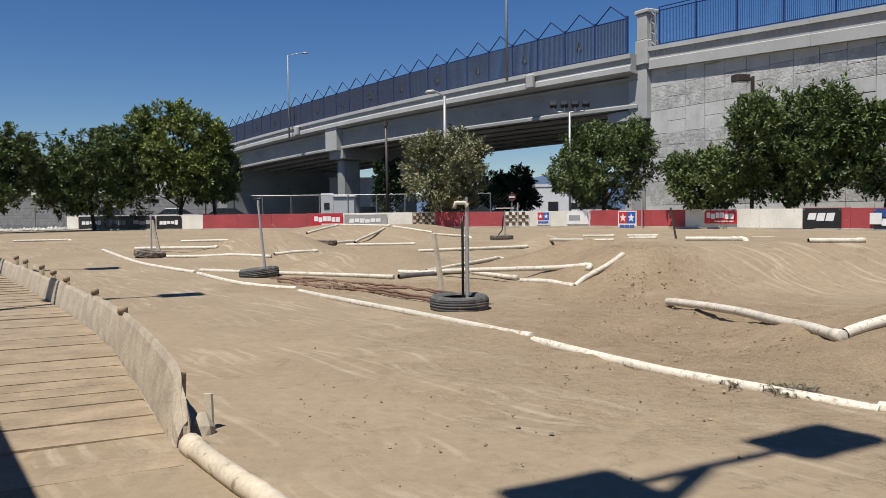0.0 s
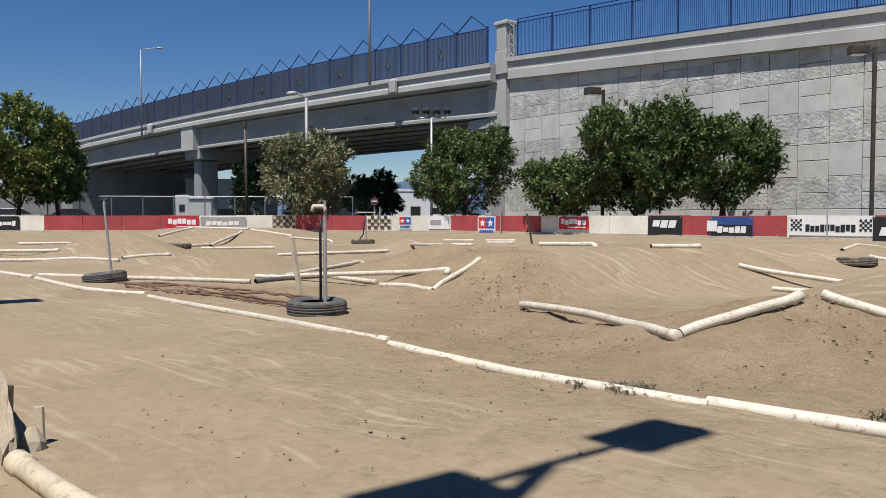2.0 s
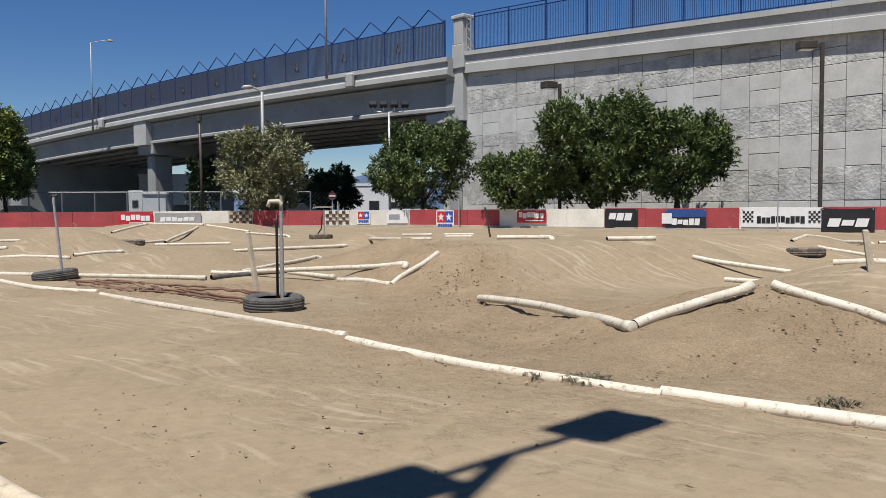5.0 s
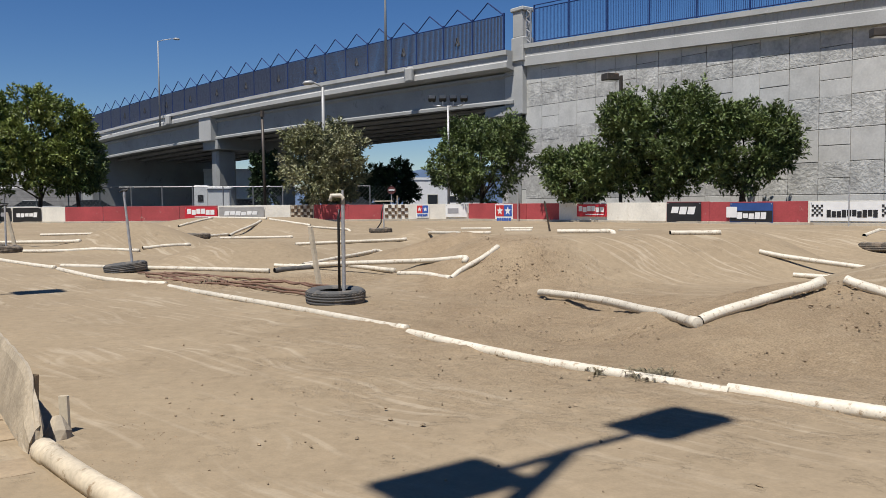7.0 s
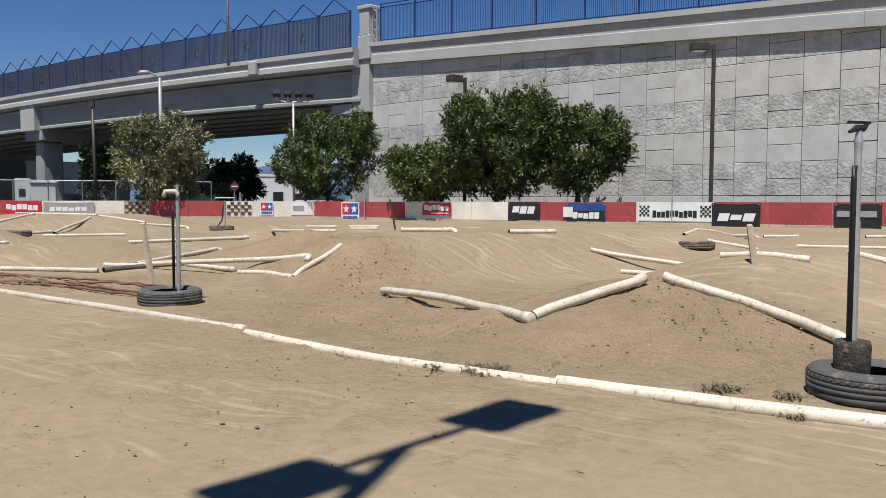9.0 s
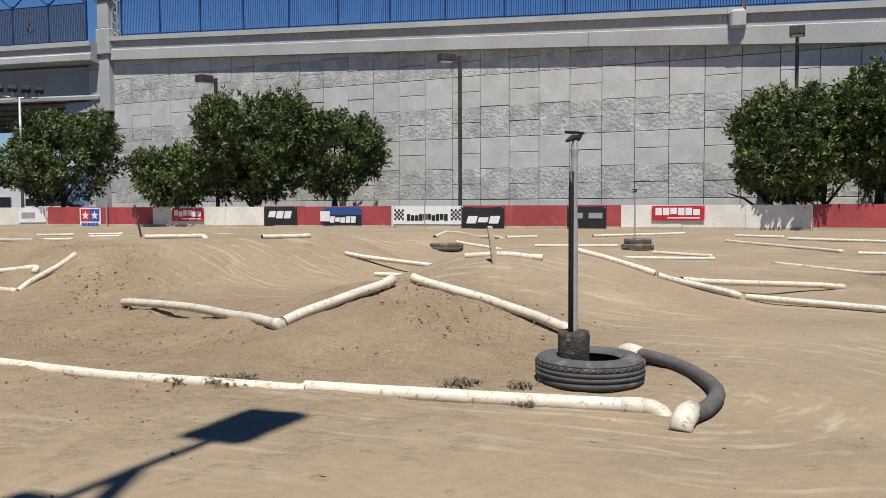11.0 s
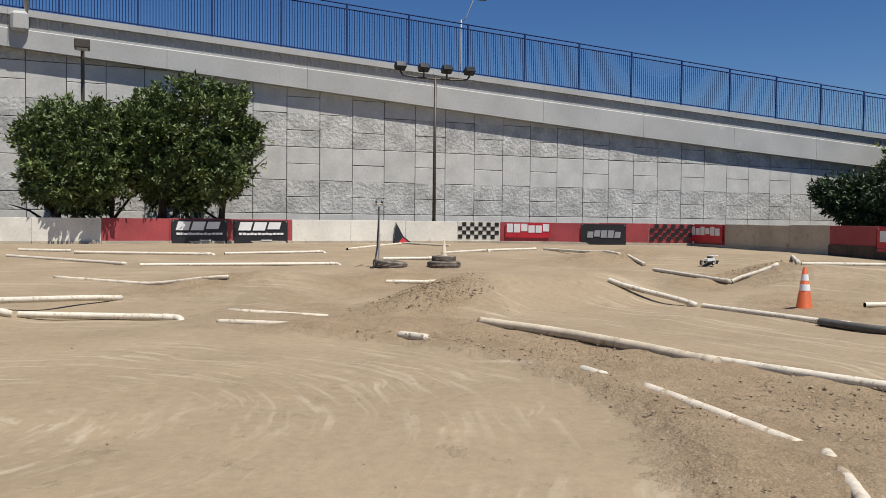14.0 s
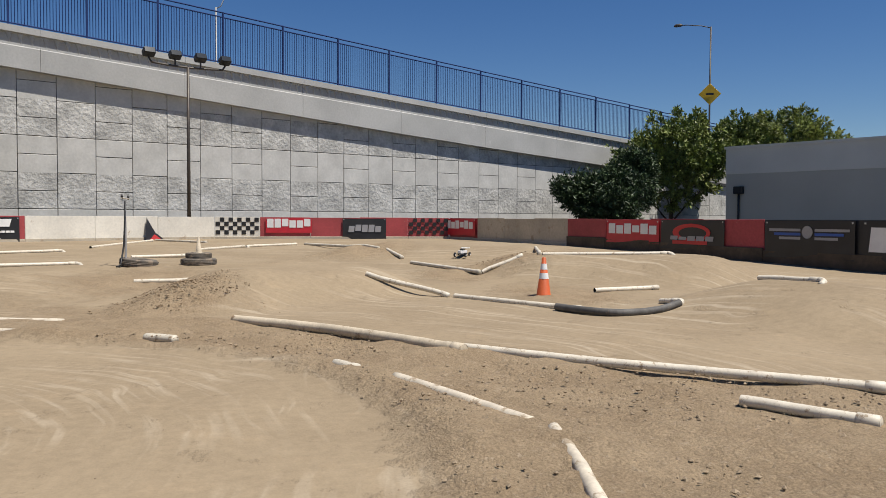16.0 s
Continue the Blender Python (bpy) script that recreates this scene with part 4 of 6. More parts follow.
def pipe(look_name, *pts):
    r, mat, label, lift = LOOKS[look_name]
    flat = smooth_line(pts, 8 if len(pts) > 2 else 5)
    line, ends = [], (gz(*pts[0]), gz(*pts[-1]))
    total = len(flat) - 1
    for i, p in enumerate(flat):
        g = gz(p.x, p.y)
        straight = ends[0] + (ends[1] - ends[0]) * i / total
        z = max(g - 0.3 * r, straight) if len(pts) == 2 or look_name == "v" else g
        line.append((p.x, p.y, z + lift * r + pipe_jit.uniform(-0.002, 0.002)))
    t = thing("lane_pipe", pose(*line[0]), label, "pipe", "lane pipes")
    rel = [Vector(p) - Vector(line[0]) for p in line]
    radii = [r * (1 + 0.08 * (k % 2)) for k in range(len(rel))] if look_name in ("blk", "k") else r
    if look_name in ("blk", "k"):
        fine = []
        for a, b in zip(rel, rel[1:]):
            fine += [a.lerp(b, k / 8) for k in range(8)]
        rel = fine + [rel[-1]]
        radii = [r * (1 + 0.06 * (k % 2)) for k in range(len(rel))]
    body = sweep(bmesh.new(), rel, radii, 12, look_name in ("b", "sunk", "stub", "crumb"))
    # pipe mouth: a black lining stands in for the shade inside the tube
    part("tube", body, mat, t, smooth=True)
    if look_name not in ("b", "sunk", "stub", "crumb"):
        part("bore", sweep(bmesh.new(), rel[:2] if len(rel) > 2 else rel, r * 0.88, 10, False), BLACK, t)
    if look_name in ("main", "w", "v", "endB", "old"):
        d = (rel[-1] - rel[-2]).normalized()
        part("coupling", sweep(bmesh.new(), [rel[-1] - d * 0.16, rel[-1] - d * 0.15, rel[-1] - d * 0.01, rel[-1]], [r * 0.9, r * 1.16, r * 1.16, r * 0.9], 12), mat, t, "pipe coupling", True)
        if look_name == "endB" or (look_name != "old" and len(pts) == 2 and pipe_jit.random() < 0.3):
            side = Vector((d.y, -d.x, -0.45)).normalized()
            if look_name == "endB":
                side = Vector((-0.25, -0.55, -0.6)).normalized()
            e = rel[-1]
            part("elbow", sweep(bmesh.new(), [e - d * 0.02, e + d * 0.05 + side * 0.01, e + d * 0.10 + side * 0.05, e + d * 0.115 + side * 0.11, e + d * 0.12 + side * 0.17], r * 1.12, 12), mat, t, "pipe elbow", True)
    return t


pipe("main", (-10.22, 24.89), (-7.56, 20.61), (-5.43, 18.21))
pipe("main", (-5.29, 17.96), (-3.82, 15.92), (-2.62, 14.97))
pipe("main", (-2.50, 14.58), (-0.67, 11.90), (0.97, 9.27))
pipe("thin", (0.97, 9.07), (1.81, 7.47), (2.45, 6.57), (2.97, 5.86))
pipe("endB", (2.98, 5.90), (3.88, 4.76), (4.56, 3.96))
pipe("w", (-7.42, 22.30), (-4.48, 21.71))
pipe("w", (-4.45, 21.92), (-3.41, 22.72))
pipe("w", (-5.42, 18.59), (-0.99, 16.89))
pipe("k", (-0.89, 16.90), (0.57, 17.87))
pipe("w", (0.63, 17.65), (1.44, 16.09))
pipe("w", (1.45, 15.33), (2.19, 13.92))
pipe("w", (2.21, 13.92), (3.15, 14.51))
pipe("w", (-9.42, 25.38), (-6.18, 22.76))
pipe("w", (-3.11, 26.66), (-0.87, 26.83))
pipe("w", (-0.94, 17.89), (-0.49, 17.69))
pipe("w", (-0.45, 17.71), (2.53, 14.54))
pipe("w", (-0.34, 18.00), (1.40, 21.01))
pipe("w", (-0.69, 23.75), (2.53, 24.29))
pipe("w", (-5.01, 30.59), (-4.03, 31.92))
pipe("w", (-3.66, 27.78), (-3.10, 28.75))
pipe("w", (-2.96, 28.00), (-2.18, 31.22))
pipe("w", (-4.00, 32.37), (-2.00, 31.70))
pipe("w", (-1.88, 31.56), (-0.36, 30.80))
pipe("w", (-0.32, 30.60), (0.96, 30.64))
pipe("w", (3.23, 24.52), (3.35, 19.83))
pipe("w", (5.30, 30.94), (6.43, 30.73))
pipe("w", (4.79, 27.69), (5.74, 27.51))
pipe("w", (6.89, 30.63), (7.97, 30.36))
pipe("w", (6.50, 28.75), (7.44, 28.52))
pipe("w", (4.67, 15.98), (5.59, 15.65))
pipe("w", (6.65, 15.15), (7.69, 15.18))
pipe("w", (-16.87, 32.39), (-15.04, 33.11))
pipe("w", (-9.48, 29.92), (-7.66, 30.44))
pipe("v", (3.33, 12.36), (3.67, 10.58), (3.73, 7.95))
pipe("v", (3.79, 8.01), (4.48, 8.12), (5.29, 8.28))
pipe("v", (5.54, 8.26), (6.01, 7.37), (6.17, 6.25))
pipe("w", (8.08, 14.44), (10.17, 13.03))
pipe("w", (8.23, 13.58), (8.83, 13.20))
pipe("w", (9.10, 9.13), (9.59, 8.01))
pipe("w", (9.60, 7.97), (10.45, 7.19))
pipe("w", (7.55, 9.85), (8.27, 8.95))
pipe("w", (15.59, 17.13), (17.19, 15.53))
pipe("w", (12.58, 16.78), (13.48, 16.07))
pipe("w", (12.23, 17.23), (17.05, 20.49))
pipe("w", (17.24, 20.28), (18.23, 19.92))
pipe("w", (16.35, 13.61), (16.50, 12.00))
pipe("w", (19.76, 18.91), (21.95, 18.17), (23.11, 17.85))
pipe("w", (9.95, 7.82), (13.19, 7.13))
pipe("w", (10.58, 7.17), (11.05, 5.17))
pipe("w", (14.71, 13.19), (16.01, 11.59))
pipe("w", (20.77, 14.62), (19.58, 10.54))
pipe("w", (23.06, 15.88), (23.29, 14.33))
pipe("w", (22.81, 13.92), (23.53, 10.02))
pipe("w", (23.96, 9.77), (25.83, 7.32))
pipe("w", (19.44, 10.09), (21.43, 5.66))
pipe("crumb", (16.33, 10.36), (15.8, 8.2), (15.24, 6.10))
pipe("b", (12.33, 4.90), (11.87, 3.22))
pipe("crumb", (10.95, 4.5), (10.8, 3.6), (10.52, 2.85))
pipe("w", (17.30, 3.44), (17.47, 2.39))
pipe("stub", (9.9, 1.78), (9.76, 1.6), (9.62, 1.42))
pipe("w", (27.55, 6.86), (34.02, 6.18))
pipe("w", (34.85, 6.22), (31.75, 3.84))
pipe("w", (26.50, 3.44), (28.42, 2.23))
pipe("w", (28.43, 2.14), (30.09, 0.49))
pipe("w", (30.09, 0.19), (23.88, -1.96))
pipe("w", (23.60, -2.18), (22.34, -2.48))
pipe("w", (21.56, -2.63), (18.27, -3.79))
pipe("w", (18.20, -3.82), (18.29, -4.77))
pipe("w", (22.66, -6.30), (18.01, -5.09))
pipe("w", (15.10, -1.03), (14.28, -2.41))
pipe("w", (14.26, -2.51), (12.16, -4.09))
pipe("w", (14.85, -5.25), (15.14, -6.63))
pipe("w", (23.43, 4.77), (24.10, 3.43))
pipe("w", (12.14, -6.96), (11.15, -7.33))
pipe("w", (17.92, -5.13), (17.52, -7.88))
pipe("old", (11.23, 0.94), (10.01, -0.37), (8.39, -1.57))
pipe("w", (9.12, -1.20), (7.98, -2.49), (7.27, -3.49), (6.34, -4.70))
pipe("w", (6.05, -3.26), (5.30, -3.86))
pipe("b", (7.22, -0.76), (6.34, -1.22), (5.70, -1.53))
pipe("sunk", (5.48, -1.62), (4.85, -1.56), (4.2, -1.46), (3.4, -1.36))
pipe("stub", (7.9, -0.28), (7.72, -0.36), (7.62, -0.46))
pipe("blk", (6.00, 5.34), (5.89, 4.80), (5.58, 4.25), (5.23, 3.86), (4.80, 3.63), (4.47, 3.56))
pipe("blk", (12.36, -3.75), (11.56, -4.31), (11.64, -5.04), (11.83, -5.50))
pipe("w", (12.47, -5.49), (12.03, -5.59))
pipe("old", (-0.42, 3.55), (-0.85, 4.21), (-1.06, 4.49), (-1.5, 5.14))
# white collars on the black curved pipe
for x, y, dx, dy in ((5.98, 5.32, 0.3, 0.95), (4.5, 3.57, -0.9, -0.4)):
    c = thing("pipe_collar", pose(x, y, gz(x, y) + 0.055), "white plastic collar on the black curved pipe", "pipe", "lane pipes")
    d = Vector((dx, dy, 0)).normalized()
    part("collar", sweep(bmesh.new(), [-d * 0.13, d * 0.02, d * 0.09 - Vector((0, 0, 0.02)), d * 0.15 - Vector((0, 0, 0.07))], [0.075, 0.078, 0.076, 0.074], 12), PVC, c, smooth=True)


# ---- tyres, risers, posts ----
def tyre(x, y, label, outer=0.43, width=0.22, tilt=(0, 0), lift=0.0, mat=None):
    mat = mat or (RUBBER_DUSTY if ("dusty" in label or "grey" in label) else RUBBER)
    t = thing("tyre", pose(x, y, gz(x, y) - 0.015 + lift, tilt[0], tilt[1], 0), label, "tyre", "tyres on the track")
    r, w = outer, width
    prof = [(r * 0.57, w * 0.2), (r * 0.60, w * 0.06), (r * 0.68, 0.0), (r * 0.9, 0.02 * w), (r * 0.97, w * 0.12)]
    for k in range(4):
        z = w * (0.17 + 0.165 * k)
        prof += [(r * (0.985 + 0.012 * (k in (1, 2))), z), (r * (0.985 + 0.012 * (k in (1, 2))), z + w * 0.135), (r * 0.968, z + w * 0.14), (r * 0.968, z + w * 0.16)]
    prof += [(r * 0.975, w * 0.83), (r * 0.955, w * 0.88), (r * 0.93, w * 0.905), (r * 0.925, w * 0.93), (r * 0.86, w * 0.985), (r * 0.845, w * 0.975), (r * 0.76, w * 1.0), (r * 0.68, w * 0.985), (r * 0.665, w * 0.965), (r * 0.60, w * 0.93), (r * 0.57, w * 0.82)]
    part("carcass", lathe(bmesh.new(), prof, 48), mat, t, smooth=True)
    # tread blocks: short lugs round the shoulder
    bm = bmesh.new()
    for k in range(44):
        a = 2 * math.pi * k / 44
        box(bm, r * 0.955, r * 0.992, -0.016, 0.016, w * 0.70, w * 0.83, m=pose(0, 0, 0, 0, 0, math.degrees(a)) @ pose(0, 0, 0, 12, 0, 0))
    tagged(part("tread_ring", bm, mat, t), kind="stuff")
    part("inner_wall", lathe(bmesh.new(), [(r * 0.57, w * 0.82), (r * 0.85, w * 0.7), (r * 0.9, w * 0.5), (r * 0.85, w * 0.3), (r * 0.57, w * 0.2)], 32), BLACK, t, smooth=True)
    return t


def riser(x, y, top, label, head="spray", bucket=False, z=None, lean=(0.0, 0.0), r=0.03):
    z0 = gz(x, y) if z is None else z
    h = top - z0
    t = thing("sprinkler_riser", pose(x, y, z0), label, "sprinkler", "sprinkler risers")
    lx, ly = lean
    part("pole", sweep(bmesh.new(), [(0, 0, 0), (lx, ly, h - 0.12)], r * 0.9, 12, False), STEEL, t, smooth=True)
    part("sleeve", sweep(bmesh.new(), [(0, 0, 0), (lx * 0.7, ly * 0.7, (h - 0.12) * 0.7)], r * 1.06, 12, False), STEEL, t, smooth=True)
    if r > 0.027:
        part("feed_pipe", sweep(bmesh.new(), [(-0.065, -0.03, 0), (-0.065 + lx * 0.8, -0.03, h * 0.8), (-0.05 + lx * 0.9, -0.02, h * 0.86)] if r < 0.03 else [(0.05, 0.03, 0), (0.05, 0.03, h * 0.8), (0.04, 0.02, h * 0.9)], r * 0.7, 8), BLACK, t, smooth=True)
    if head == "spray":
        part("valve", sweep(bmesh.new(), [(lx, ly, h - 0.16), (lx, ly, h - 0.1), (lx, ly, h - 0.02)], [r * 0.9, r * 1.1, r * 0.7], 10), STEEL, t)
        part("nozzle", sweep(bmesh.new(), [(lx - 0.09, ly, h - 0.03), (lx - 0.02, ly, h), (lx + 0.04, ly, h), (lx + 0.08, ly, h + 0.03)], [0.012, 0.026, 0.026, 0.01], 8), BLACK, t)
        part("swing_arm", boxed(lx - 0.1, lx + 0.1, ly - 0.01, ly + 0.01, h + 0.03, h + 0.05), BLACK, t)
    elif head == "elbow":
        part("elbow", sweep(bmesh.new(), [(lx, ly, h - 0.14), (lx, ly, h - 0.05), (lx - 0.03, ly, h - 0.02), (lx - 0.16, ly, h - 0.02), (lx - 0.18, ly, h - 0.1)], r * 1.15, 10), PVC, t, smooth=True)
        part("valve", sweep(bmesh.new(), [(lx, ly, h - 0.03), (lx, ly, h + 0.06)], r * 0.6, 8), STEEL, t)
    else:
        part("cross_bar", sweep(bmesh.new(), [(lx - 0.36, ly, h - 0.03), (lx + 0.36, ly, h - 0.03)], 0.018, 8), PVC, t)
        for s in (-0.34, 0.34):
            part("nozzle", sweep(bmesh.new(), [(lx + s, ly, h - 0.06), (lx + s, ly, h + 0.02), (lx + s + 0.03, ly, h + 0.07)], [0.02, 0.03, 0.012], 8), BLACK, t)
        part("hose", sweep(bmesh.new(), [(0, 0, h - 0.1), (-0.08, 0, h * 0.6), (-0.1, 0.02, h * 0.3), (-0.3, 0.05, 0.06), (-0.5, 0.1, 0.03)], 0.022, 8), BLACK, t, smooth=True)
    if bucket:
        b = part("concrete_plug", lathe(bmesh.new(), [(0.001, 0.06), (0.11, 0.06), (0.12, 0.08), (0.128, 0.36), (0.12, 0.40), (0.001, 0.405)], 20), PLUG, t, "dark dirty concrete plug", True)
    return t


tyre(0.24, 12.12, "worn black tyre lying on its side round a sprinkler riser", tilt=(2, 0))
riser(0.36, 12.12, 1.55, "steel sprinkler riser with a white elbow standing in a tyre", "elbow", r=0.0275)
tyre(-3.85, 17.5, "worn black tyre lying on its side round a sprinkler riser", 0.42, 0.2, tilt=(0, -6))
riser(-3.72, 17.5, 1.72, "thin leaning steel sprinkler riser standing in a tyre", "spray", lean=(-0.13, 0), r=0.026)
tyre(-7.96, 22.5, "dusty tyre at the foot of a sprinkler riser", 0.42, 0.2, tilt=(0, 8))
riser(-7.9, 22.5, 1.46, "thin steel sprinkler riser with bracing rods", "spray", r=0.024)
tyre(4.97, 4.86, "large worn black tyre lying on its side beside the border pipe", 0.435, 0.23)
riser(4.86, 4.93, 1.93, "thick steel sprinkler riser in a dirty plug standing in a tyre", "spray", True, z=gz(4.86, 4.93), r=0.029)
tyre(16.96, 14.65, "grey dusty tyre lying under another", 0.42, 0.17)
tyre(16.96, 14.65, "grey dusty tyre lying on another", 0.36, 0.15, lift=0.16)
riser(16.9, 14.7, 1.76, "thin steel sprinkler riser standing in two stacked tyres", "spray", r=0.022)
tyre(12.1, 16.54, "pale dusty tyre half sunk on the slope", 0.42, 0.2, tilt=(-3, 2), lift=-0.07)
tyre(21.03, 4.1, "grey tyre at the foot of a tall sprinkler", 0.45, 0.2, tilt=(6, 0))
riser(20.92, 4.37, 1.86, "sprinkler riser with a cross bar and two nozzles", "cross", r=0.024)
tyre(21.5, 2.75, "grey dusty tyre lying on the earth", 0.44, 0.18)
tyre(21.5, 2.75, "small grey tyre lying on a larger one", 0.32, 0.15, lift=0.17)
tyre(-3.6, 25.2, "dusty tyre lying behind the hump", 0.4, 0.18)
tyre(2.13, 29.4, "dusty tyre at the foot of a cross-bar sprinkler", 0.42, 0.18)
riser(2.25, 29.4, 1.54, "sprinkler riser with a white cross bar", "cross", r=0.022)


def cone(x, y, scale, label, mat_body, z=None, tilt=0.0):
    c = thing("traffic_cone", pose(x, y, (gz(x, y) if z is None else z), tilt, 0, 20), label, "traffic cone")
    k = scale
    part("base", boxed(-0.18 * k, 0.18 * k, -0.18 * k, 0.18 * k, 0, 0.035 * k, 0.01 * k), mat_body, c)
    part("body", lathe(bmesh.new(), [(0.135 * k, 0.035 * k), (0.125 * k, 0.05 * k), (0.032 * k, 0.70 * k), (0.02 * k, 0.71 * k)], 24), mat_body, c, smooth=True)
    if scale > 0.9:
        for a, b in ((0.34, 0.44), (0.50, 0.60)):
            ra, rb = 0.125 + (0.032 - 0.125) * (a - 0.05) / 0.65 + 0.003, 0.125 + (0.032 - 0.125) * (b - 0.05) / 0.65 + 0.003
            part("stripe", lathe(bmesh.new(), [(ra * k, a * k), (rb * k, b * k)], 24), WHITE, c, "white reflective stripe", True)
    return c


cone(13.99, -4.02, 1.0, "orange traffic cone with two white reflective stripes", ORANGE)
cone(21.5, 2.75, 0.6, "small faded orange cone stuck in stacked tyres", PVC_OLD, gz(21.5, 2.75) + 0.28)


def stake(x, y, h, lean, mat, label, w=0.045, name="post"):
    p = thing(name, pose(x, y, gz(x, y) - 0.05), label, "post")
    part("shaft", sweep(bmesh.new(), [(0, 0, 0), (lean[0], lean[1], h)], [w * 1.05, w * 0.95], 6), mat, p)
    part("top", sweep(bmesh.new(), [(lean[0], lean[1], h), (lean[0], lean[1], h + 0.02)], [w * 0.9, w * 0.6], 6), mat, p)
    return p


stake(0.0, 14.62, 1.05, (-0.14, 0), WOOD_POST, "pale weathered wooden post leaning beside the lane", 0.055)
stake(7.6, 9.21, 0.56, (-0.08, 0.03), WOOD_POST, "pale wooden post on the slope", 0.045)
stake(-8.02, 23.5, 1.0, (-0.2, 0), WOOD_POST, "pale wooden post leaning by the lane", 0.05)
stake(8.1, 28.5, 1.1, (-0.2, 0), BRONZE, "dark thin post leaning by the far lane", 0.035)
stake(4.35, 46.9, 1.5, (0.0, 0), WOOD_POST, "thin post before the boards", 0.03)
for k, (x, y) in enumerate(((20.0, 28.9), (10.6, 43.5))):
    stake(x, y, 1.6, (0.0, 0.0), STEEL, "thin pipe post at the boards", 0.03)

# small stepped frame of pale wood behind the big jump
saw = thing("wooden_trestle", pose(6.9, 17.9, gz(6.9, 17.9)), "small pale wooden trestle behind the jump", "trestle")
for x, dx in ((-0.18, -0.06), (0.18, 0.05)):
    part("leg", sweep(bmesh.new(), [(x + dx, 0, 0), (x, 0, 0.5)], 0.03, 6), WOOD_POST, saw)
part("beam", boxed(-0.24, 0.26, -0.03, 0.03, 0.46, 0.53, 0.008), WOOD_POST, saw)


# radio-controlled buggy on the far jump
bx, by = 21.9, -4.05
bug = thing("model_buggy", pose(bx, by, gz(bx, by), 0, 0, 150), "small white and black model buggy with a rear wing", "model car")
part("chassis", boxed(-0.24, 0.24, -0.07, 0.07, 0.07, 0.1, 0.01), BLACK, bug)
part("shell", prism(bmesh.new(), [(-0.2, -0.07), (0.08, -0.075), (0.24, -0.04), (0.24, 0.04), (0.08, 0.075), (-0.2, 0.07)], 0.1, 0.17), WHITE, bug)
part("cab", prism(bmesh.new(), [(-0.1, -0.05), (0.06, -0.05), (0.06, 0.05), (-0.1, 0.05)], 0.17, 0.22), GLASS_DARK, bug)
part("wing", boxed(-0.3, -0.2, -0.12, 0.12, 0.22, 0.24, 0.006), WHITE, bug)
for px in (-0.17, 0.17):
    for py in (-0.15, 0.15):
        w = part("wheel", lathe(bmesh.new(), [(0.03, -0.022), (0.058, -0.022), (0.06, 0), (0.058, 0.022), (0.03, 0.022)], 16, pose(px, py, 0.06, 90)), BLACK, bug)
        part("rim", lathe(bmesh.new(), [(0.001, -0.015), (0.035, -0.02), (0.035, 0.02), (0.001, 0.015)], 12, pose(px, py, 0.06, 90)), WHITE, w)

# ---- lamp poles ----
def box_lamp(x, y, top, toward, label):
    z0 = gz(x, y)
    p = thing("car_park_lamp", pose(x, y, z0, 0, 0, toward), label, "lamp post", "car park lamps")
    part("pole", boxed(-0.07, 0.07, -0.07, 0.07, 0, top - z0, 0.01), BRONZE, p)
    part("arm", boxed(0.07, 0.35, -0.04, 0.04, top - z0 - 0.2, top - z0 - 0.08), BRONZE, p)
    h = part("head", boxed(0.3, 1.0, -0.28, 0.28, top - z0 - 0.28, top - z0 + 0.06, 0.03), BRONZE, p)
    part("lens", boxed(0.38, 0.92, -0.2, 0.2, top - z0 - 0.3, top - z0 - 0.28), LENS, h)
    return p


box_lamp(14.86, 39.4, 7.68, 195, "dark square car park lamp on a bronze pole")
box_lamp(22.81, 30.09, 8.18, 165, "dark square car park lamp on a tall rust-marked pole")
box_lamp(30.75, 18.45, 8.22, 210, "dark square car park lamp behind a tree")


def flood(x, y, top, span, label, n=4, turn=0.0, head=(0.5, 0.36, 0.3), pole=BRONZE, flat=False):
    z0 = gz(x, y)
    h = top - z0
    p = thing("floodlight_pole", pose(x, y, z0, 0, 0, turn), label, "floodlight", "floodlight poles")
    part("pole", sweep(bmesh.new(), [(0, 0, -0.1), (0, 0, h * 0.5), (0, 0, h)], [0.085, 0.075, 0.06], 10), pole, p, smooth=True)
    part("cross_bar", sweep(bmesh.new(), [(-span / 2, 0, h + 0.22), (-span / 2 + 0.12, 0, h + 0.05), (-span / 4, 0, h), (0, 0, h - 0.02), (span / 4, 0, h), (span / 2 - 0.12, 0, h + 0.05), (span / 2, 0, h + 0.22)], 0.045, 8), pole, p, smooth=True)
    for k in range(n):
        s = -span / 2 + span * k / (n - 1)
        hx, hy, hz = head
        m = pose(s, 0, h + 0.45, 0 if flat else -28, 0, 0)
        if flat:
            m = pose(s, 0, h + 0.12)
        hd = part("head", boxed(-hx / 2, hx / 2, -hy / 2, hy / 2, -hz / 2, hz / 2, 0.05), BLACK, p, m=m)
        part("lens", boxed(-hx * 0.42, hx * 0.42, -hy / 2 - 0.012, -hy / 2, -hz * 0.4, hz * 0.4), GLASS_DARK, hd)
        if not flat:
            part("bracket", sweep(bmesh.new(), [(s, 0, h + (0.2 if k in (0, n - 1) else 0.0)), (s, 0, h + 0.35)], 0.04, 6), pole, p)
    return p


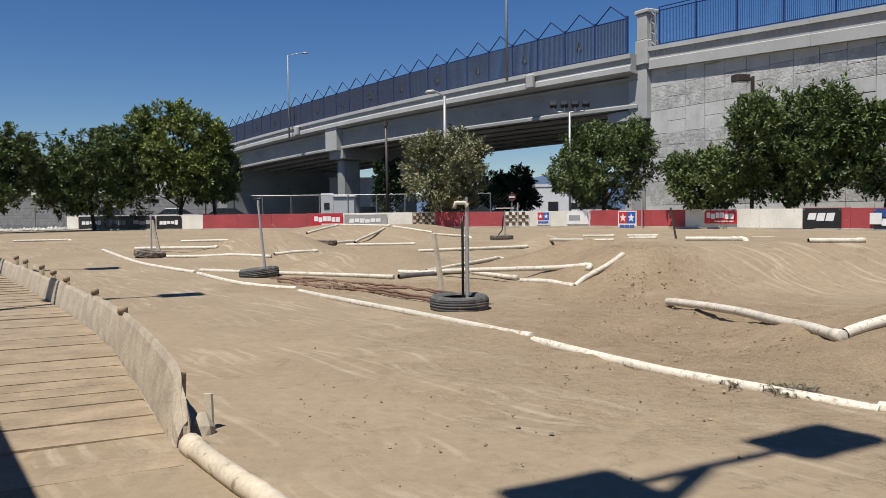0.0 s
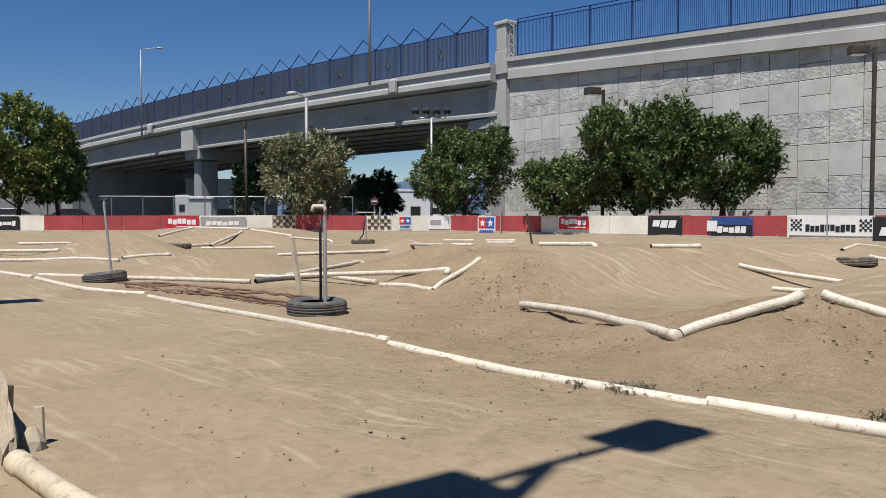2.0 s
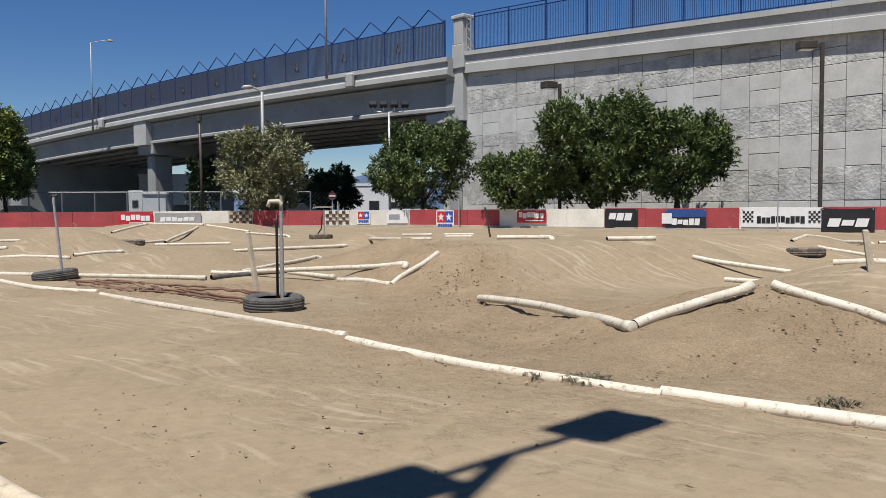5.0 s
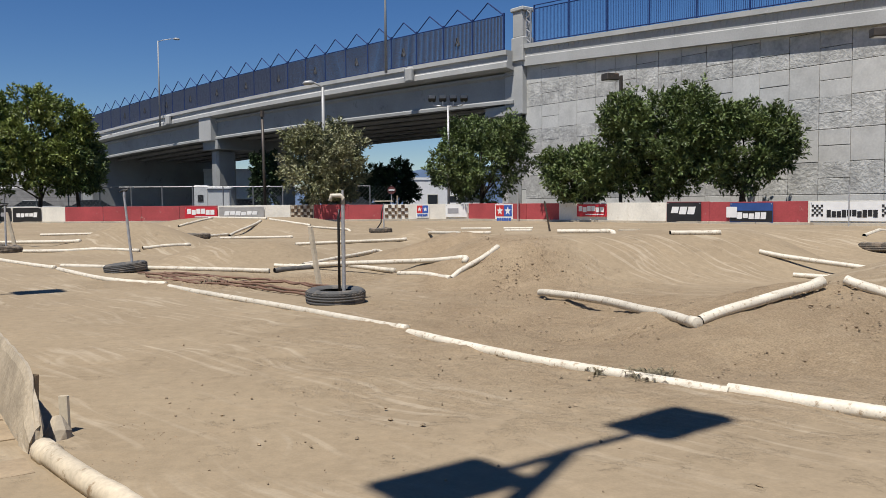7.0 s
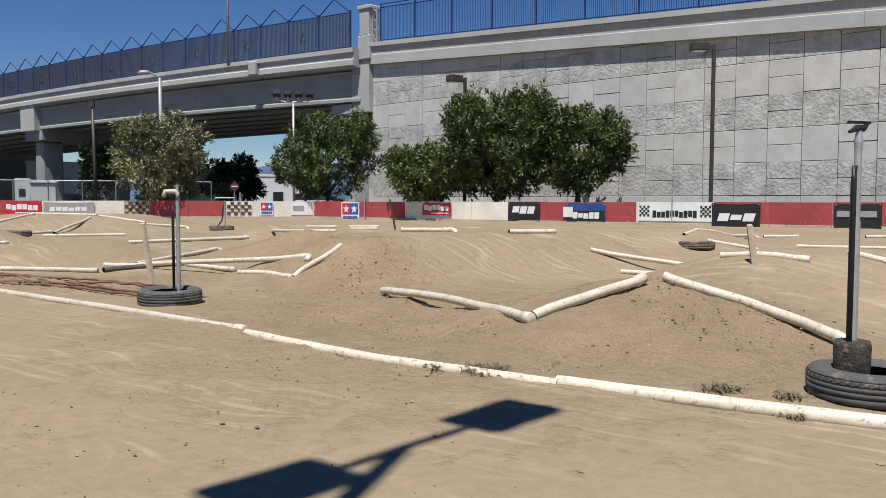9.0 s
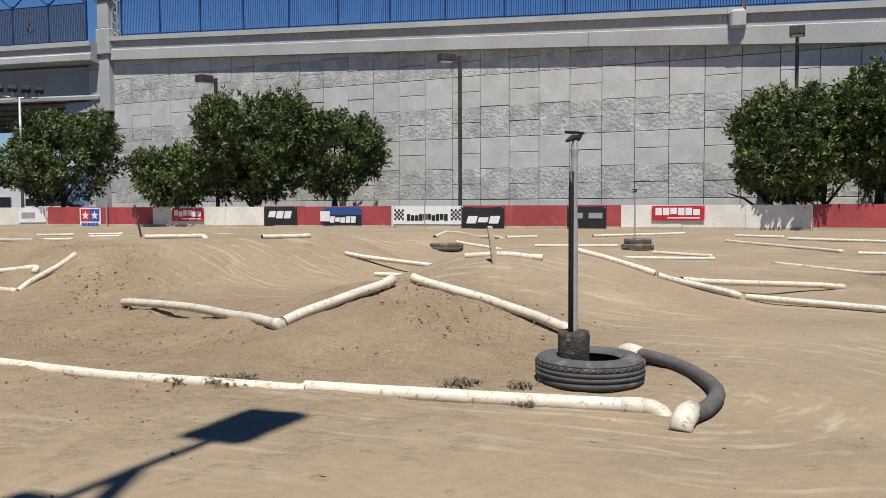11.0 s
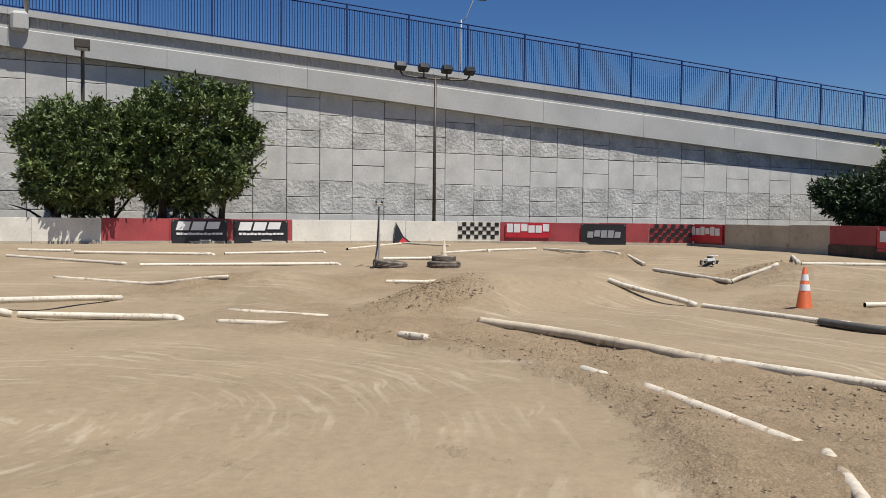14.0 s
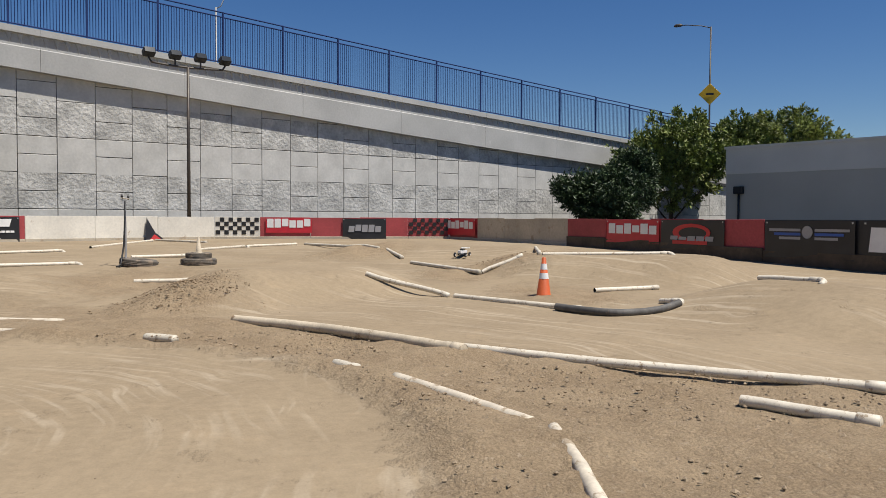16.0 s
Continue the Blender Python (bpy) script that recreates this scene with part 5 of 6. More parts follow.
flood(37.0, 5.21, 7.83, 3.3, "rusty tall pole with four black floodlights on a bar", turn=-63)
flood(7.6, 48.6, 7.2, 1.9, "grey pole with a cluster of four floodlights", turn=-10, pole=STEEL, head=(0.45, 0.36, 0.3))
for x, y in ((-1.25, 0.93), (-8.0, 10.15), (-11.4, 15.2)):
    flood(x, y, 10.52, 1.76, "floodlight pole with two flat heads beside the boardwalk", 2, turn=28, head=(0.75, 0.5, 0.14), flat=True)


def cobra(x, y, z0, top, arm, label, turn=0.0, r=0.07, mat=LAMP_GREY, drop=0.0):
    p = thing("street_lamp", pose(x, y, z0, 0, 0, turn), label, "street lamp", "street lamps")
    h = top - z0
    part("pole", sweep(bmesh.new(), [(0, 0, 0), (0, 0, h * 0.5), (0, 0, h)], [r * 1.3, r, r * 0.8], 10), mat, p, smooth=True)
    part("arm", sweep(bmesh.new(), [(0, 0, h - 0.1), (arm * 0.3, 0, h + 0.1), (arm * 0.8, 0, h + 0.25 - drop), (arm, 0, h + 0.25 - drop)], r * 0.5, 8), mat, p, smooth=True)
    part("head", sweep(bmesh.new(), [(arm - 0.1, 0, h + 0.25 - drop), (arm + 0.1, 0, h + 0.27 - drop), (arm + 0.45, 0, h + 0.24 - drop), (arm + 0.6, 0, h + 0.2 - drop)], [0.06, 0.14, 0.13, 0.04], 8), mat, p, smooth=True)
    return p


cobra(0.25, 50.6, 0.42, 8.5, 0.6, "pale street lamp on a tapered pole behind the boards", 180, 0.11)
cobra(4.85, 60.0, 10.9, 21.0, 2.0, "thin tall street lamp on the bridge edge", 35, 0.08)
cobra(-17.9, 97.0, 10.4, 20.0, 1.8, "thin tall street lamp on the far bridge edge", 0, 0.08)
cobra(31.3, 21.2, 9.2, 19.0, 2.0, "thin tall street lamp on the retaining wall", 30, 0.08)
cobra(51.0, 5.6, 0.4, 13.9, 1.0, "gooseneck street lamp behind the retaining wall", -75, 0.06, drop=-1.1)
lamp = cobra(62.7, -32.0, 0.4, 17.0, 2.3, "tall street lamp with a yellow warning sign", 63, 0.075, BRONZE)
part("sign_plate", boxed(-0.62, 0.62, -0.14, -0.11, -0.62, 0.62, 0.02), YELLOW, lamp, "yellow diamond warning plate", m=pose(0, 0, 11.15, 0, 0, 180) @ pose(0, 0, 0, 0, 45, 0))
part("sign_mark", boxed(-0.3, 0.3, -0.18, -0.16, 11.07, 11.23), BLACK, lamp, "black mark", m=pose(0, 0, 0, 0, 0, 180))
for s, name in ((-3.95, "lamp_bracket"),):
    br = thing(name, WALL @ pose(s, -0.4, top_of(s) - 0.5), "concrete bracket under the lamp on the coping", "bracket")
    part("block", boxed(-0.33, 0.33, -0.26, 0.1, -0.42, 0.4, 0.12), CONCRETE_CAP, br)
for u in (10.2, 51.5):
    br = thing("lamp_bracket", BRIDGE @ pose(u, 0.4, deck_z(u) - 0.75), "concrete bracket under the lamp on the bridge edge", "bracket")
    part("block", boxed(-0.4, 0.4, -0.1, 0.35, -0.5, 0.6, 0.12), CONCRETE_CAP, br)
dark = thing("utility_pole", pose(-3.35, 51.6, 0.4), "thin dark pole behind the boards", "pole")
part("pole", sweep(bmesh.new(), [(0, 0, 0), (-0.1, 0, 6.6)], [0.1, 0.08], 8), BRONZE, dark, smooth=True)
part("cap", sweep(bmesh.new(), [(-0.1, 0, 6.4), (-0.1, 0, 6.75)], 0.14, 8), BRONZE, dark)


# ---- trees ----
def leaf_cloud(blobs, n, size, seed):
    """Sprays of long folded leaves at the ends of twigs, set through overlapping lobes with gaps between them."""
    r = np.random.RandomState(seed)
    per = 34
    m = max(60, n // per)
    vol = np.array([b[3] * b[4] * b[5] for b in blobs]) ** 0.75
    pick = r.choice(len(blobs), m * 2, p=vol / vol.sum())
    B = np.array(blobs)[pick]
    d = r.normal(size=(m * 2, 3))
    d /= np.linalg.norm(d, axis=1)[:, None]
    rad = np.where(r.uniform(size=m * 2) < 0.72, r.uniform(0.78, 1.08, m * 2), r.uniform(0.35, 0.8, m * 2))
    c = B[:, :3] + d * rad[:, None] * B[:, 3:6]
    # gaps: hollows between the boughs
    ph = r.uniform(0, 6.28, 6)
    gap = sum(np.sin(c @ r.normal(0, 1.5, 3) + ph[k]) for k in range(6))
    order = np.argsort(-gap + r.normal(0, 2.4, m * 2))[:m]
    c, d = c[order], d[order]
    twig = d * 0.75 + np.array([0, 0, 0.45]) + r.normal(0, 0.35, (m, 3))
    twig /= np.linalg.norm(twig, axis=1)[:, None]
    reach = r.uniform(0.22, 0.5, m) * np.where(r.uniform(size=m) < 0.1, 1.7, 1.0)
    i = np.repeat(np.arange(m), per)
    k = len(i)
    along = r.uniform(-0.5, 1.0, k)
    fan = r.normal(size=(k, 3))
    fan -= 0.3 * (fan * twig[i]).sum(1)[:, None] * twig[i]
    fan /= np.linalg.norm(fan, axis=1)[:, None]
    at = c[i] + twig[i] * (along * reach[i])[:, None] + fan * (r.uniform(0.05, 0.30, k) * (1.15 - 0.6 * along.clip(0, 1)))[:, None]
    a = fan * 0.8 + twig[i] * 0.6 + np.array([0, 0, -0.12]) + r.normal(0, 0.2, (k, 3))
    a /= np.linalg.norm(a, axis=1)[:, None]
    b = np.cross(a, r.normal(size=(k, 3)) + np.array([0, 0, 1.2]))
    b /= np.linalg.norm(b, axis=1)[:, None]
    nrm = np.cross(a, b)
    s = size * r.uniform(0.6, 1.3, k)[:, None]
    v = np.stack([at - a * s, at + b * s * 0.4 - nrm * s * 0.12, at + a * s, at - b * s * 0.4 - nrm * s * 0.12], 1).reshape(-1, 3)
    q = np.arange(k)[:, None] * 4
    f = np.concatenate([q + np.array([[0, 1, 2]]), q + np.array([[0, 2, 3]])])
    return v, f


def tree(x, y, cz, w, d, h, mat, label, face, seed, n=7000, size=0.15, trunks=1, bottom=None, skew=0.0, lobes=16):
    """A tree whose crown is centred cz high, w wide and d deep seen along face (degrees), h its half height."""
    z0 = 0.4
    t = thing("tree", pose(x, y, z0, 0, 0, face), label, "tree")
    r = random.Random(seed)
    cz -= z0
    w, h, d = w * 1.12, h * 1.14, d * 1.05
    n, size = int(n * 4.6), size * 0.78
    cz -= 0.15
    blobs = [(0, 0, cz, w * 0.74, d * 0.74, h * 0.74)]
    for k in range(lobes):
        a, e = r.uniform(0, 2 * math.pi), r.uniform(-0.75, 0.95)
        q = math.cos(e)
        s = r.uniform(0.2, 0.38)
        blobs.append((w * 0.7 * q * math.cos(a) + skew * e, d * 0.7 * q * math.sin(a), cz + h * 0.72 * math.sin(e), w * s, d * s * 1.1, h * s))
    v, f = leaf_cloud(blobs, n, size, seed)
    part("crown", solid_mesh("crown", v.tolist(), f.tolist(), mat), None, t)
    for k in range(trunks):
        bx = (k - (trunks - 1) / 2) * w * 0.7
        pts = [(bx, 0, -0.1), (bx + r.uniform(-0.1, 0.1), 0, (cz - h) * 0.6), (bx + r.uniform(-0.2, 0.2), 0.1, cz - h * 0.6), (bx * 0.8, 0, cz + h * 0.2)]
        part("trunk", sweep(bmesh.new(), pts, [0.17, 0.14, 0.12, 0.05], 8), BARK, t, smooth=True)
        for j in range(5):
            a = r.uniform(0, 2 * math.pi)
            p = Vector(pts[2]).lerp(Vector(pts[3]), r.uniform(-0.6, 0.6))
            q = p + Vector((math.cos(a) * w * 0.6, math.sin(a) * d * 0.6, h * r.uniform(0.2, 0.7)))
            part("limb", sweep(bmesh.new(), [p, p.lerp(q, 0.5) + Vector((0, 0, 0.15)), q], [0.07, 0.045, 0.015], 6), BARK, t, smooth=True)
    return t


tree(0.13, 50.3, 3.87, 2.85, 2.5, 2.57, LEAF_OLIVE, "olive-green round tree with pale blossom behind the boards", 0, 1, 8000)
tree(9.6, 48.6, 4.0, 3.1, 2.6, 2.75, LEAF_DARK, "dense green round tree behind the boards", -11, 2, 8000)
tree(13.3, 40.9, 2.95, 1.9, 1.7, 1.55, LEAF_DARK, "small bushy green tree before the retaining wall", -18, 3, 4500)
tree(16.27, 38.5, 4.4, 2.9, 2.4, 2.95, LEAF_DARK, "large dark green tree before the retaining wall", -23, 4, 10000)
tree(19.7, 36.3, 4.0, 2.1, 1.9, 2.2, LEAF_DARK, "dark green tree beside a larger one", -29, 5, 6000)
tree(29.65, 17.68, 3.72, 2.24, 1.7, 2.3, LEAF_DARK, "dense dark green tree hanging over the boards", -60, 6, 8000, trunks=2)
tree(31.75, 14.33, 4.45, 2.73, 1.8, 3.02, LEAF_DARK, "tall dense dark green tree hanging over the boards", -65, 7, 10000, trunks=2)
tree(-18.2, 57.3, 5.9, 3.2, 2.8, 3.9, LEAF_LIGHT, "tall yellow-green tree by the car park", 18, 8, 9000, 0.18)
tree(-15.9, 57.8, 4.6, 1.7, 1.6, 2.4, LEAF_DARK, "loose dark green tree beside a taller one", 16, 9, 4500, 0.18)
tree(-23.2, 54.6, 4.4, 4.0, 2.6, 3.2, LEAF_DARK, "broad dark green tree over the car park", 23, 10, 9000, 0.18)
tree(-27.3, 49.3, 4.1, 3.0, 2.2, 2.7, LEAF_DARK, "dark green tree by the chain-link fence", 28, 11, 8000, 0.18)
tree(43.6, -15.8, 2.75, 2.3, 1.8, 1.55, LEAF_SHADED, "dark low bushy tree behind the boards", -110, 12, 5000)
tree(46.8, -18.7, 3.6, 1.8, 1.6, 2.1, LEAF_SHADED, "dark bushy tree at the end of the retaining wall", -112, 13, 4500)
tree(50.4, -23.0, 5.3, 3.3, 2.6, 3.6, LEAF_LIGHT, "tall airy green tree beside a building", -116, 14, 5500, 0.2, lobes=22)
tree(54.5, -31.0, 6.5, 5.2, 3.0, 2.9, LEAF_LIGHT, "broad light green tree behind the building", -120, 15, 9000, 0.2, lobes=22)
tree(6.0, 78.0, 3.2, 2.9, 2.2, 2.3, LEAF_SHADED, "dark tree seen under the bridge", -4, 16, 3500, 0.22)
tree(-5.4, 84.0, 4.0, 1.4, 1.4, 3.2, LEAF_SHADED, "dark narrow conifer seen under the bridge", 4, 17, 2500, 0.22)
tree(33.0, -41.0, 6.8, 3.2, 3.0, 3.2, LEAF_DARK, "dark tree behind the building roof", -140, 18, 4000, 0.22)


# ---- boardwalk with its mud-caked edge ----
EDGE = [(-1.61, 5.22), (-3.35, 8.67), (-4.62, 10.84), (-6.5, 13.7), (-8.5, 16.5), (-10.2, 18.8)]


def edge_x(y):
    for (xa, ya), (xb, yb) in zip(EDGE, EDGE[1:]):
        if y <= yb:
            return xa + (xb - xa) * (y - ya) / (yb - ya)
    return EDGE[-1][0]


walkway = thing("boardwalk", pose(0, 0, 0), "weathered dusty plank boardwalk beside the track", "boardwalk")
wr = random.Random(8)
ACROSS = Vector((-0.9, -0.436, 0))   # the planks run square to the edge
y = 4.85
while y < 18.3:
    w = wr.choice((0.29, 0.34, 0.46))
    ya = y + w
    a = Vector((edge_x(max(y, 5.22)) - (y - 5.22 if y < 5.22 else 0) * 0.5 - 0.02, y, 0))
    b = Vector((edge_x(ya) - 0.02, ya - 0.012, 0))
    g = gz(a.x, a.y)
    n = 7
    bm = bmesh.new()
    rows = []
    for k in range(n + 1):
        q = ACROSS * (3.7 * k / n)
        wa, wb = wr.uniform(-0.006, 0.007), wr.uniform(-0.006, 0.007)
        rows.append([bm.verts.new(p) for p in (q + Vector((0, wa, 0.045)), b - a + q + Vector((0, wb, 0.045)), b - a + q + Vector((0, wb, 0.0)), q + Vector((0, wa, 0.0)))])
    for p, q in zip(rows, rows[1:]):
        for k in range(4):
            bm.faces.new((p[k], p[(k + 1) % 4], q[(k + 1) % 4], q[k]))
    bm.faces.new(rows[0][::-1])
    bm.faces.new(rows[-1])
    bmesh.ops.recalc_face_normals(bm, faces=bm.faces)
    low = -0.032 if y < 5.4 else -0.018
    part("plank", bm, WOOD, walkway, m=pose(a.x, a.y, g + low + wr.uniform(-0.005, 0.005), wr.uniform(-0.4, 0.4), 0, 0))
    y += w + wr.choice((0.004, 0.014, 0.03))
kerb = thing("board_edging", pose(0, 0, 0), "mud-caked upright boards edging the boardwalk", "edging")
kr = random.Random(14)
for i, ((xa, ya), (xb, yb)) in enumerate(zip(EDGE, EDGE[1:])):
    n = 34 if i == 0 else 14
    bm = bmesh.new()
    h = 0.49 - 0.03 * i
    d = Vector((xb - xa, yb - ya, 0))
    side = Vector((d.y, -d.x, 0)).normalized()
    rows = []
    for k in range(n + 1):
        f = k / n
        p = Vector((xa, ya, 0)) + d * f
        g = gz(p.x, p.y) - 0.05
        top = h + 0.006 * math.sin(k * 1.9 + i) + kr.uniform(-0.003, 0.003)
        if i == 0 and f < 0.16:
            top *= 0.42 + 0.58 * math.sin(f / 0.16 * math.pi / 2) ** 0.7
        bow = 0.03 * math.sin(math.pi * f)
        rag = 0.03 if i == 0 and k < 3 else 0.0025
        lean = 0.07
        row = []
        for y_off, up in ((-0.035, 0.0), (-0.035, 0.3), (-0.03, 0.62), (-0.02, 0.9), (-0.005, 1.0), (0.018, 0.985), (0.03, 0.8), (0.03, 0.4), (0.03, 0.0)):
            e = p + side * (bow + y_off + lean * up + kr.uniform(-rag, rag) * 0.5)
            if i == 0 and k == 0:
                e -= d.normalized() * (kr.uniform(-0.04, 0.05) + 0.07 * (1 - up))
            row.append(bm.verts.new((e.x, e.y, g + top * up)))
        rows.append(row)
    m = len(rows[0])
    for a, b in zip(rows, rows[1:]):
        for k in range(m):
            bm.faces.new((a[k], b[k], b[(k + 1) % m], a[(k + 1) % m]))
    bm.faces.new(rows[0][::-1])
    bm.faces.new(rows[-1])
    bmesh.ops.recalc_face_normals(bm, faces=bm.faces)
    part("board", bm, WOOD_GREY, kerb)
for x, y in ((-1.73, 5.66), (-3.22, 8.55), (-4.38, 10.62), (-5.65, 12.6), (-6.42, 13.8), (-7.15, 14.9), (-8.05, 16.1), (-8.7, 17.0)):
    g = gz(x, y)
    if y < 6:   # broken tube without its cap, leaning behind the end of the board
        part("stub_post", sweep(bmesh.new(), [(x, y, g - 0.1), (x + 0.02, y, g + 0.37)], 0.034, 12, False), WOOD, kerb, smooth=True)
        continue
    s = part("stub_post", sweep(bmesh.new(), [(x, y, g - 0.1), (x, y, g + 0.46)], 0.042, 12), WOOD, kerb, smooth=True)
    part("cap", sweep(bmesh.new(), [(x, y, g + 0.42), (x, y, g + 0.47), (x, y, g + 0.49)], [0.05, 0.05, 0.035], 12), WOOD, s, smooth=True)
part("stake", boxed(-0.035, 0.035, -0.012, 0.012, -0.1, 0.24, 0.003), WOOD_POST, kerb, m=pose(-1.52, 5.62, 0, -4, -6, -30))
part("mud_lump", sweep(bmesh.new(), [(-1.54, 5.5, -0.05), (-1.53, 5.52, 0.05), (-1.55, 5.56, 0.13)], [0.09, 0.075, 0.03], 7), WOOD_GREY, kerb)
# an unseen wall, added beside the boardwalk to cast the shade on the planks
stand = thing("wall_out_of_view", pose(-2.9, 3.1, 0, 0, 0, 124), "plain wooden wall added out of view to shade the boardwalk", "wall", kind="structure")
part("boarding", boxed(-1.5, 5.5, 0.0, 0.12, 0, 3.5), WOOD, stand)

# ---- ground clutter ----
def pebbles(name, n, pick, sizes, mat, label, seed):
    r = np.random.RandomState(seed)
    verts, faces = [], []
    cube = np.array([(1, 0, 0), (-1, 0, 0), (0, 1, 0), (0, -1, 0), (0, 0, 1), (0, 0, -1)], float)
    tri = [(0, 2, 4), (2, 1, 4), (1, 3, 4), (3, 0, 4), (2, 0, 5), (1, 2, 5), (3, 1, 5), (0, 3, 5)]
    for k in range(n):
        x, y = pick(r)
        s = sizes[0] * (sizes[1] / sizes[0]) ** (r.uniform() ** 3)
        a = r.uniform(0, 6.28)
        v = cube * s * r.uniform(0.6, 1.3, (6, 1)) * np.array([1, r.uniform(0.6, 1), r.uniform(0.45, 0.8)])
        c, q = math.cos(a), math.sin(a)
        v = np.stack([v[:, 0] * c - v[:, 1] * q + x, v[:, 0] * q + v[:, 1] * c + y, v[:, 2] + gz(x, y) + s * 0.2], -1)
        b = len(verts)
        verts += v.tolist()
        faces += [(i + b, j + b, l + b) for i, j, l in tri]
    ob = new(name, solid_mesh(name, verts, faces, mat))
    return tagged(ob, label, "stones", kind="stuff")


def shoulder(r):
    while True:
        x, y = r.uniform(3.0, 11.0), r.uniform(-5.0, 2.5)
        if r.uniform() < float(shoulder_at(x, y)):
            return x, y


def infield(r):
    return r.normal(3.2, 1.6), r.normal(8.6, 2.2)


def track_side(r):
    return r.uniform(-1.5, 9), r.uniform(-1, 9)


pebbles("gravel", 7000, shoulder, (0.004, 0.026), STONE, "scattered stones on the loose shoulder", 1)
pebbles("gravel", 3500, infield, (0.004, 0.024), STONE, "scattered stones and clods on the infield", 2)
pebbles("gravel", 500, track_side, (0.004, 0.018), STONE, "small stones on the track", 3)
pebbles("gravel", 900, lambda r: (r.normal(-1.5, 0.45), r.normal(4.9, 0.5)), (0.003, 0.012), CLOD, "crumbs of earth round the end of the boards", 9)
pebbles("clods", 900, lambda r: (r.normal(13.2, 0.55), r.normal(1.85, 0.5)), (0.01, 0.035), CLOD, "clods on the dug heap", 4)
pebbles("clods", 300, lambda r: (r.normal(19.3, 0.6), r.normal(-4.6, 0.5)), (0.01, 0.035), CLOD, "clods on the spoil heap", 5)
pebbles("clods", 900, lambda r: (r.normal(5.0, 0.9), r.normal(7.4, 0.9)), (0.006, 0.03), CLOD, "clods on the heap by the corner pipe", 7)
pebbles("clods", 900, lambda r: (r.normal(3.0, 0.7), r.normal(13.6, 0.9)), (0.008, 0.032), CLOD, "clods on the flank of the big jump", 8)
pebbles("rock_bank", 1500, lambda r: (lambda a, b: (-34 + 8 * a, 50 + 9 * a + b * 2.0))(r.uniform(), r.uniform()), (0.12, 0.3), WHITE_ROCK, "bank of pale rocks by the fence", 6)


def weed(x, y, spread, n, seed, label):
    r = random.Random(seed)
    bm = bmesh.new()
    for k in range(n):
        a, l = r.uniform(0, 6.28), r.uniform(0.3, 1) * spread
        p = Vector((r.gauss(0, spread * 0.35), r.gauss(0, spread * 0.35), 0.0))
        q = p + Vector((math.cos(a) * l * 0.7, math.sin(a) * l * 0.7, r.uniform(0.02, 0.35) * l))
        s = Vector((-math.sin(a), math.cos(a), 0)) * r.uniform(0.002, 0.007)
        mid = p.lerp(q, 0.5) + Vector((0, 0, 0.03))
        bm.faces.new([bm.verts.new(v) for v in (p - s, p + s, mid + s * 1.4, mid - s * 1.4)])
        bm.faces.new([bm.verts.new(v) for v in (mid - s * 1.4, mid + s * 1.4, q)])
    t = thing("weed", pose(x, y, gz(x, y)), label, "weed")
    tagged(part("foliage", bm, DRY_WEED, t), kind="stuff")


weed(2.62, 6.5, 0.22, 420, 1, "dry grey-green weed against the border pipe")
weed(2.3, 6.75, 0.14, 100, 4, "dry weed behind the border pipe")
weed(4.04, 5.36, 0.16, 120, 2, "low dry weed behind the border pipe")
weed(4.35, 5.0, 0.12, 80, 5, "low dry weed by the tyre")
weed(-1.85, 15.1, 0.3, 200, 3, "tangled dry weed by the hoses")
weed(4.0, 4.55, 0.1, 60, 6, "small dry weed under the border pipe")
hose_r = random.Random(31)
HOSE_RUNS = [
    ((-1.9, 15.2), (-1.2, 14.9), (-0.5, 14.7), (0.2, 13.4)), ((-2.4, 15.5), (-1.7, 15.0), (-0.9, 14.3), (0.1, 12.9)),
    ((-3.3, 16.6), (-2.4, 16.0), (-1.9, 15.2), (-2.6, 15.5), (-3.2, 16.2)), ((-3.5, 16.9), (-2.7, 16.5), (-2.0, 15.9), (-1.6, 15.0), (-2.1, 14.9), (-2.6, 15.6)),
    ((-3.0, 16.9), (-2.2, 16.3), (-1.4, 15.6), (-0.6, 14.9), (0.3, 13.8)), ((-2.9, 16.2), (-2.2, 15.3), (-1.5, 14.6), (-0.8, 13.7), (0.0, 12.6)),
]
for pts in HOSE_RUNS:
    hz = thing("garden_hose", pose(0, 0, 0), "thin brown hose lying in loops by the tyre", "hose", "hoses")
    run = [(p.x, p.y, gz(p.x, p.y) + 0.022 + hose_r.uniform(0, 0.03)) for p in smooth_line(pts, 8)]
    part("hose", sweep(bmesh.new(), run, 0.021, 6), HOSE, hz, smooth=True)

# ---- beyond the boards ----
cab = thing("utility_cabinet", pose(-8.2, 62.5, 0.4), "pale grey electrical cabinets behind a chain-link fence", "cabinet")
part("tall_box", boxed(-0.95, 0.0, -0.4, 0.4, 0, 2.5, 0.03), SHEET_GREY, cab)
part("wide_box", boxed(0.02, 1.6, -0.5, 0.5, 0, 2.2, 0.03), SHEET_GREY, cab)
part("roof", boxed(0.0, 1.7, -0.6, 0.6, 2.2, 2.35, 0.03), SHEET_GREY, cab)
part("meter", boxed(-0.7, -0.3, -0.43, -0.4, 1.3, 1.8), BLACK, cab)
chain = thing("chain_link_fence", pose(-30, 60.5, 0.4), "tall chain-link fence behind the boards", "fence")
for k in range(17):
    part("post", sweep(bmesh.new(), [(k * 2.1, 0, 0), (k * 2.1, 0, 2.4)], 0.045, 8), CHAIN, chain)
part("top_rail", sweep(bmesh.new(), [(0, 0, 2.35), (33.6, 0, 2.35)], 0.03, 6), CHAIN, chain)
bm = bmesh.new()
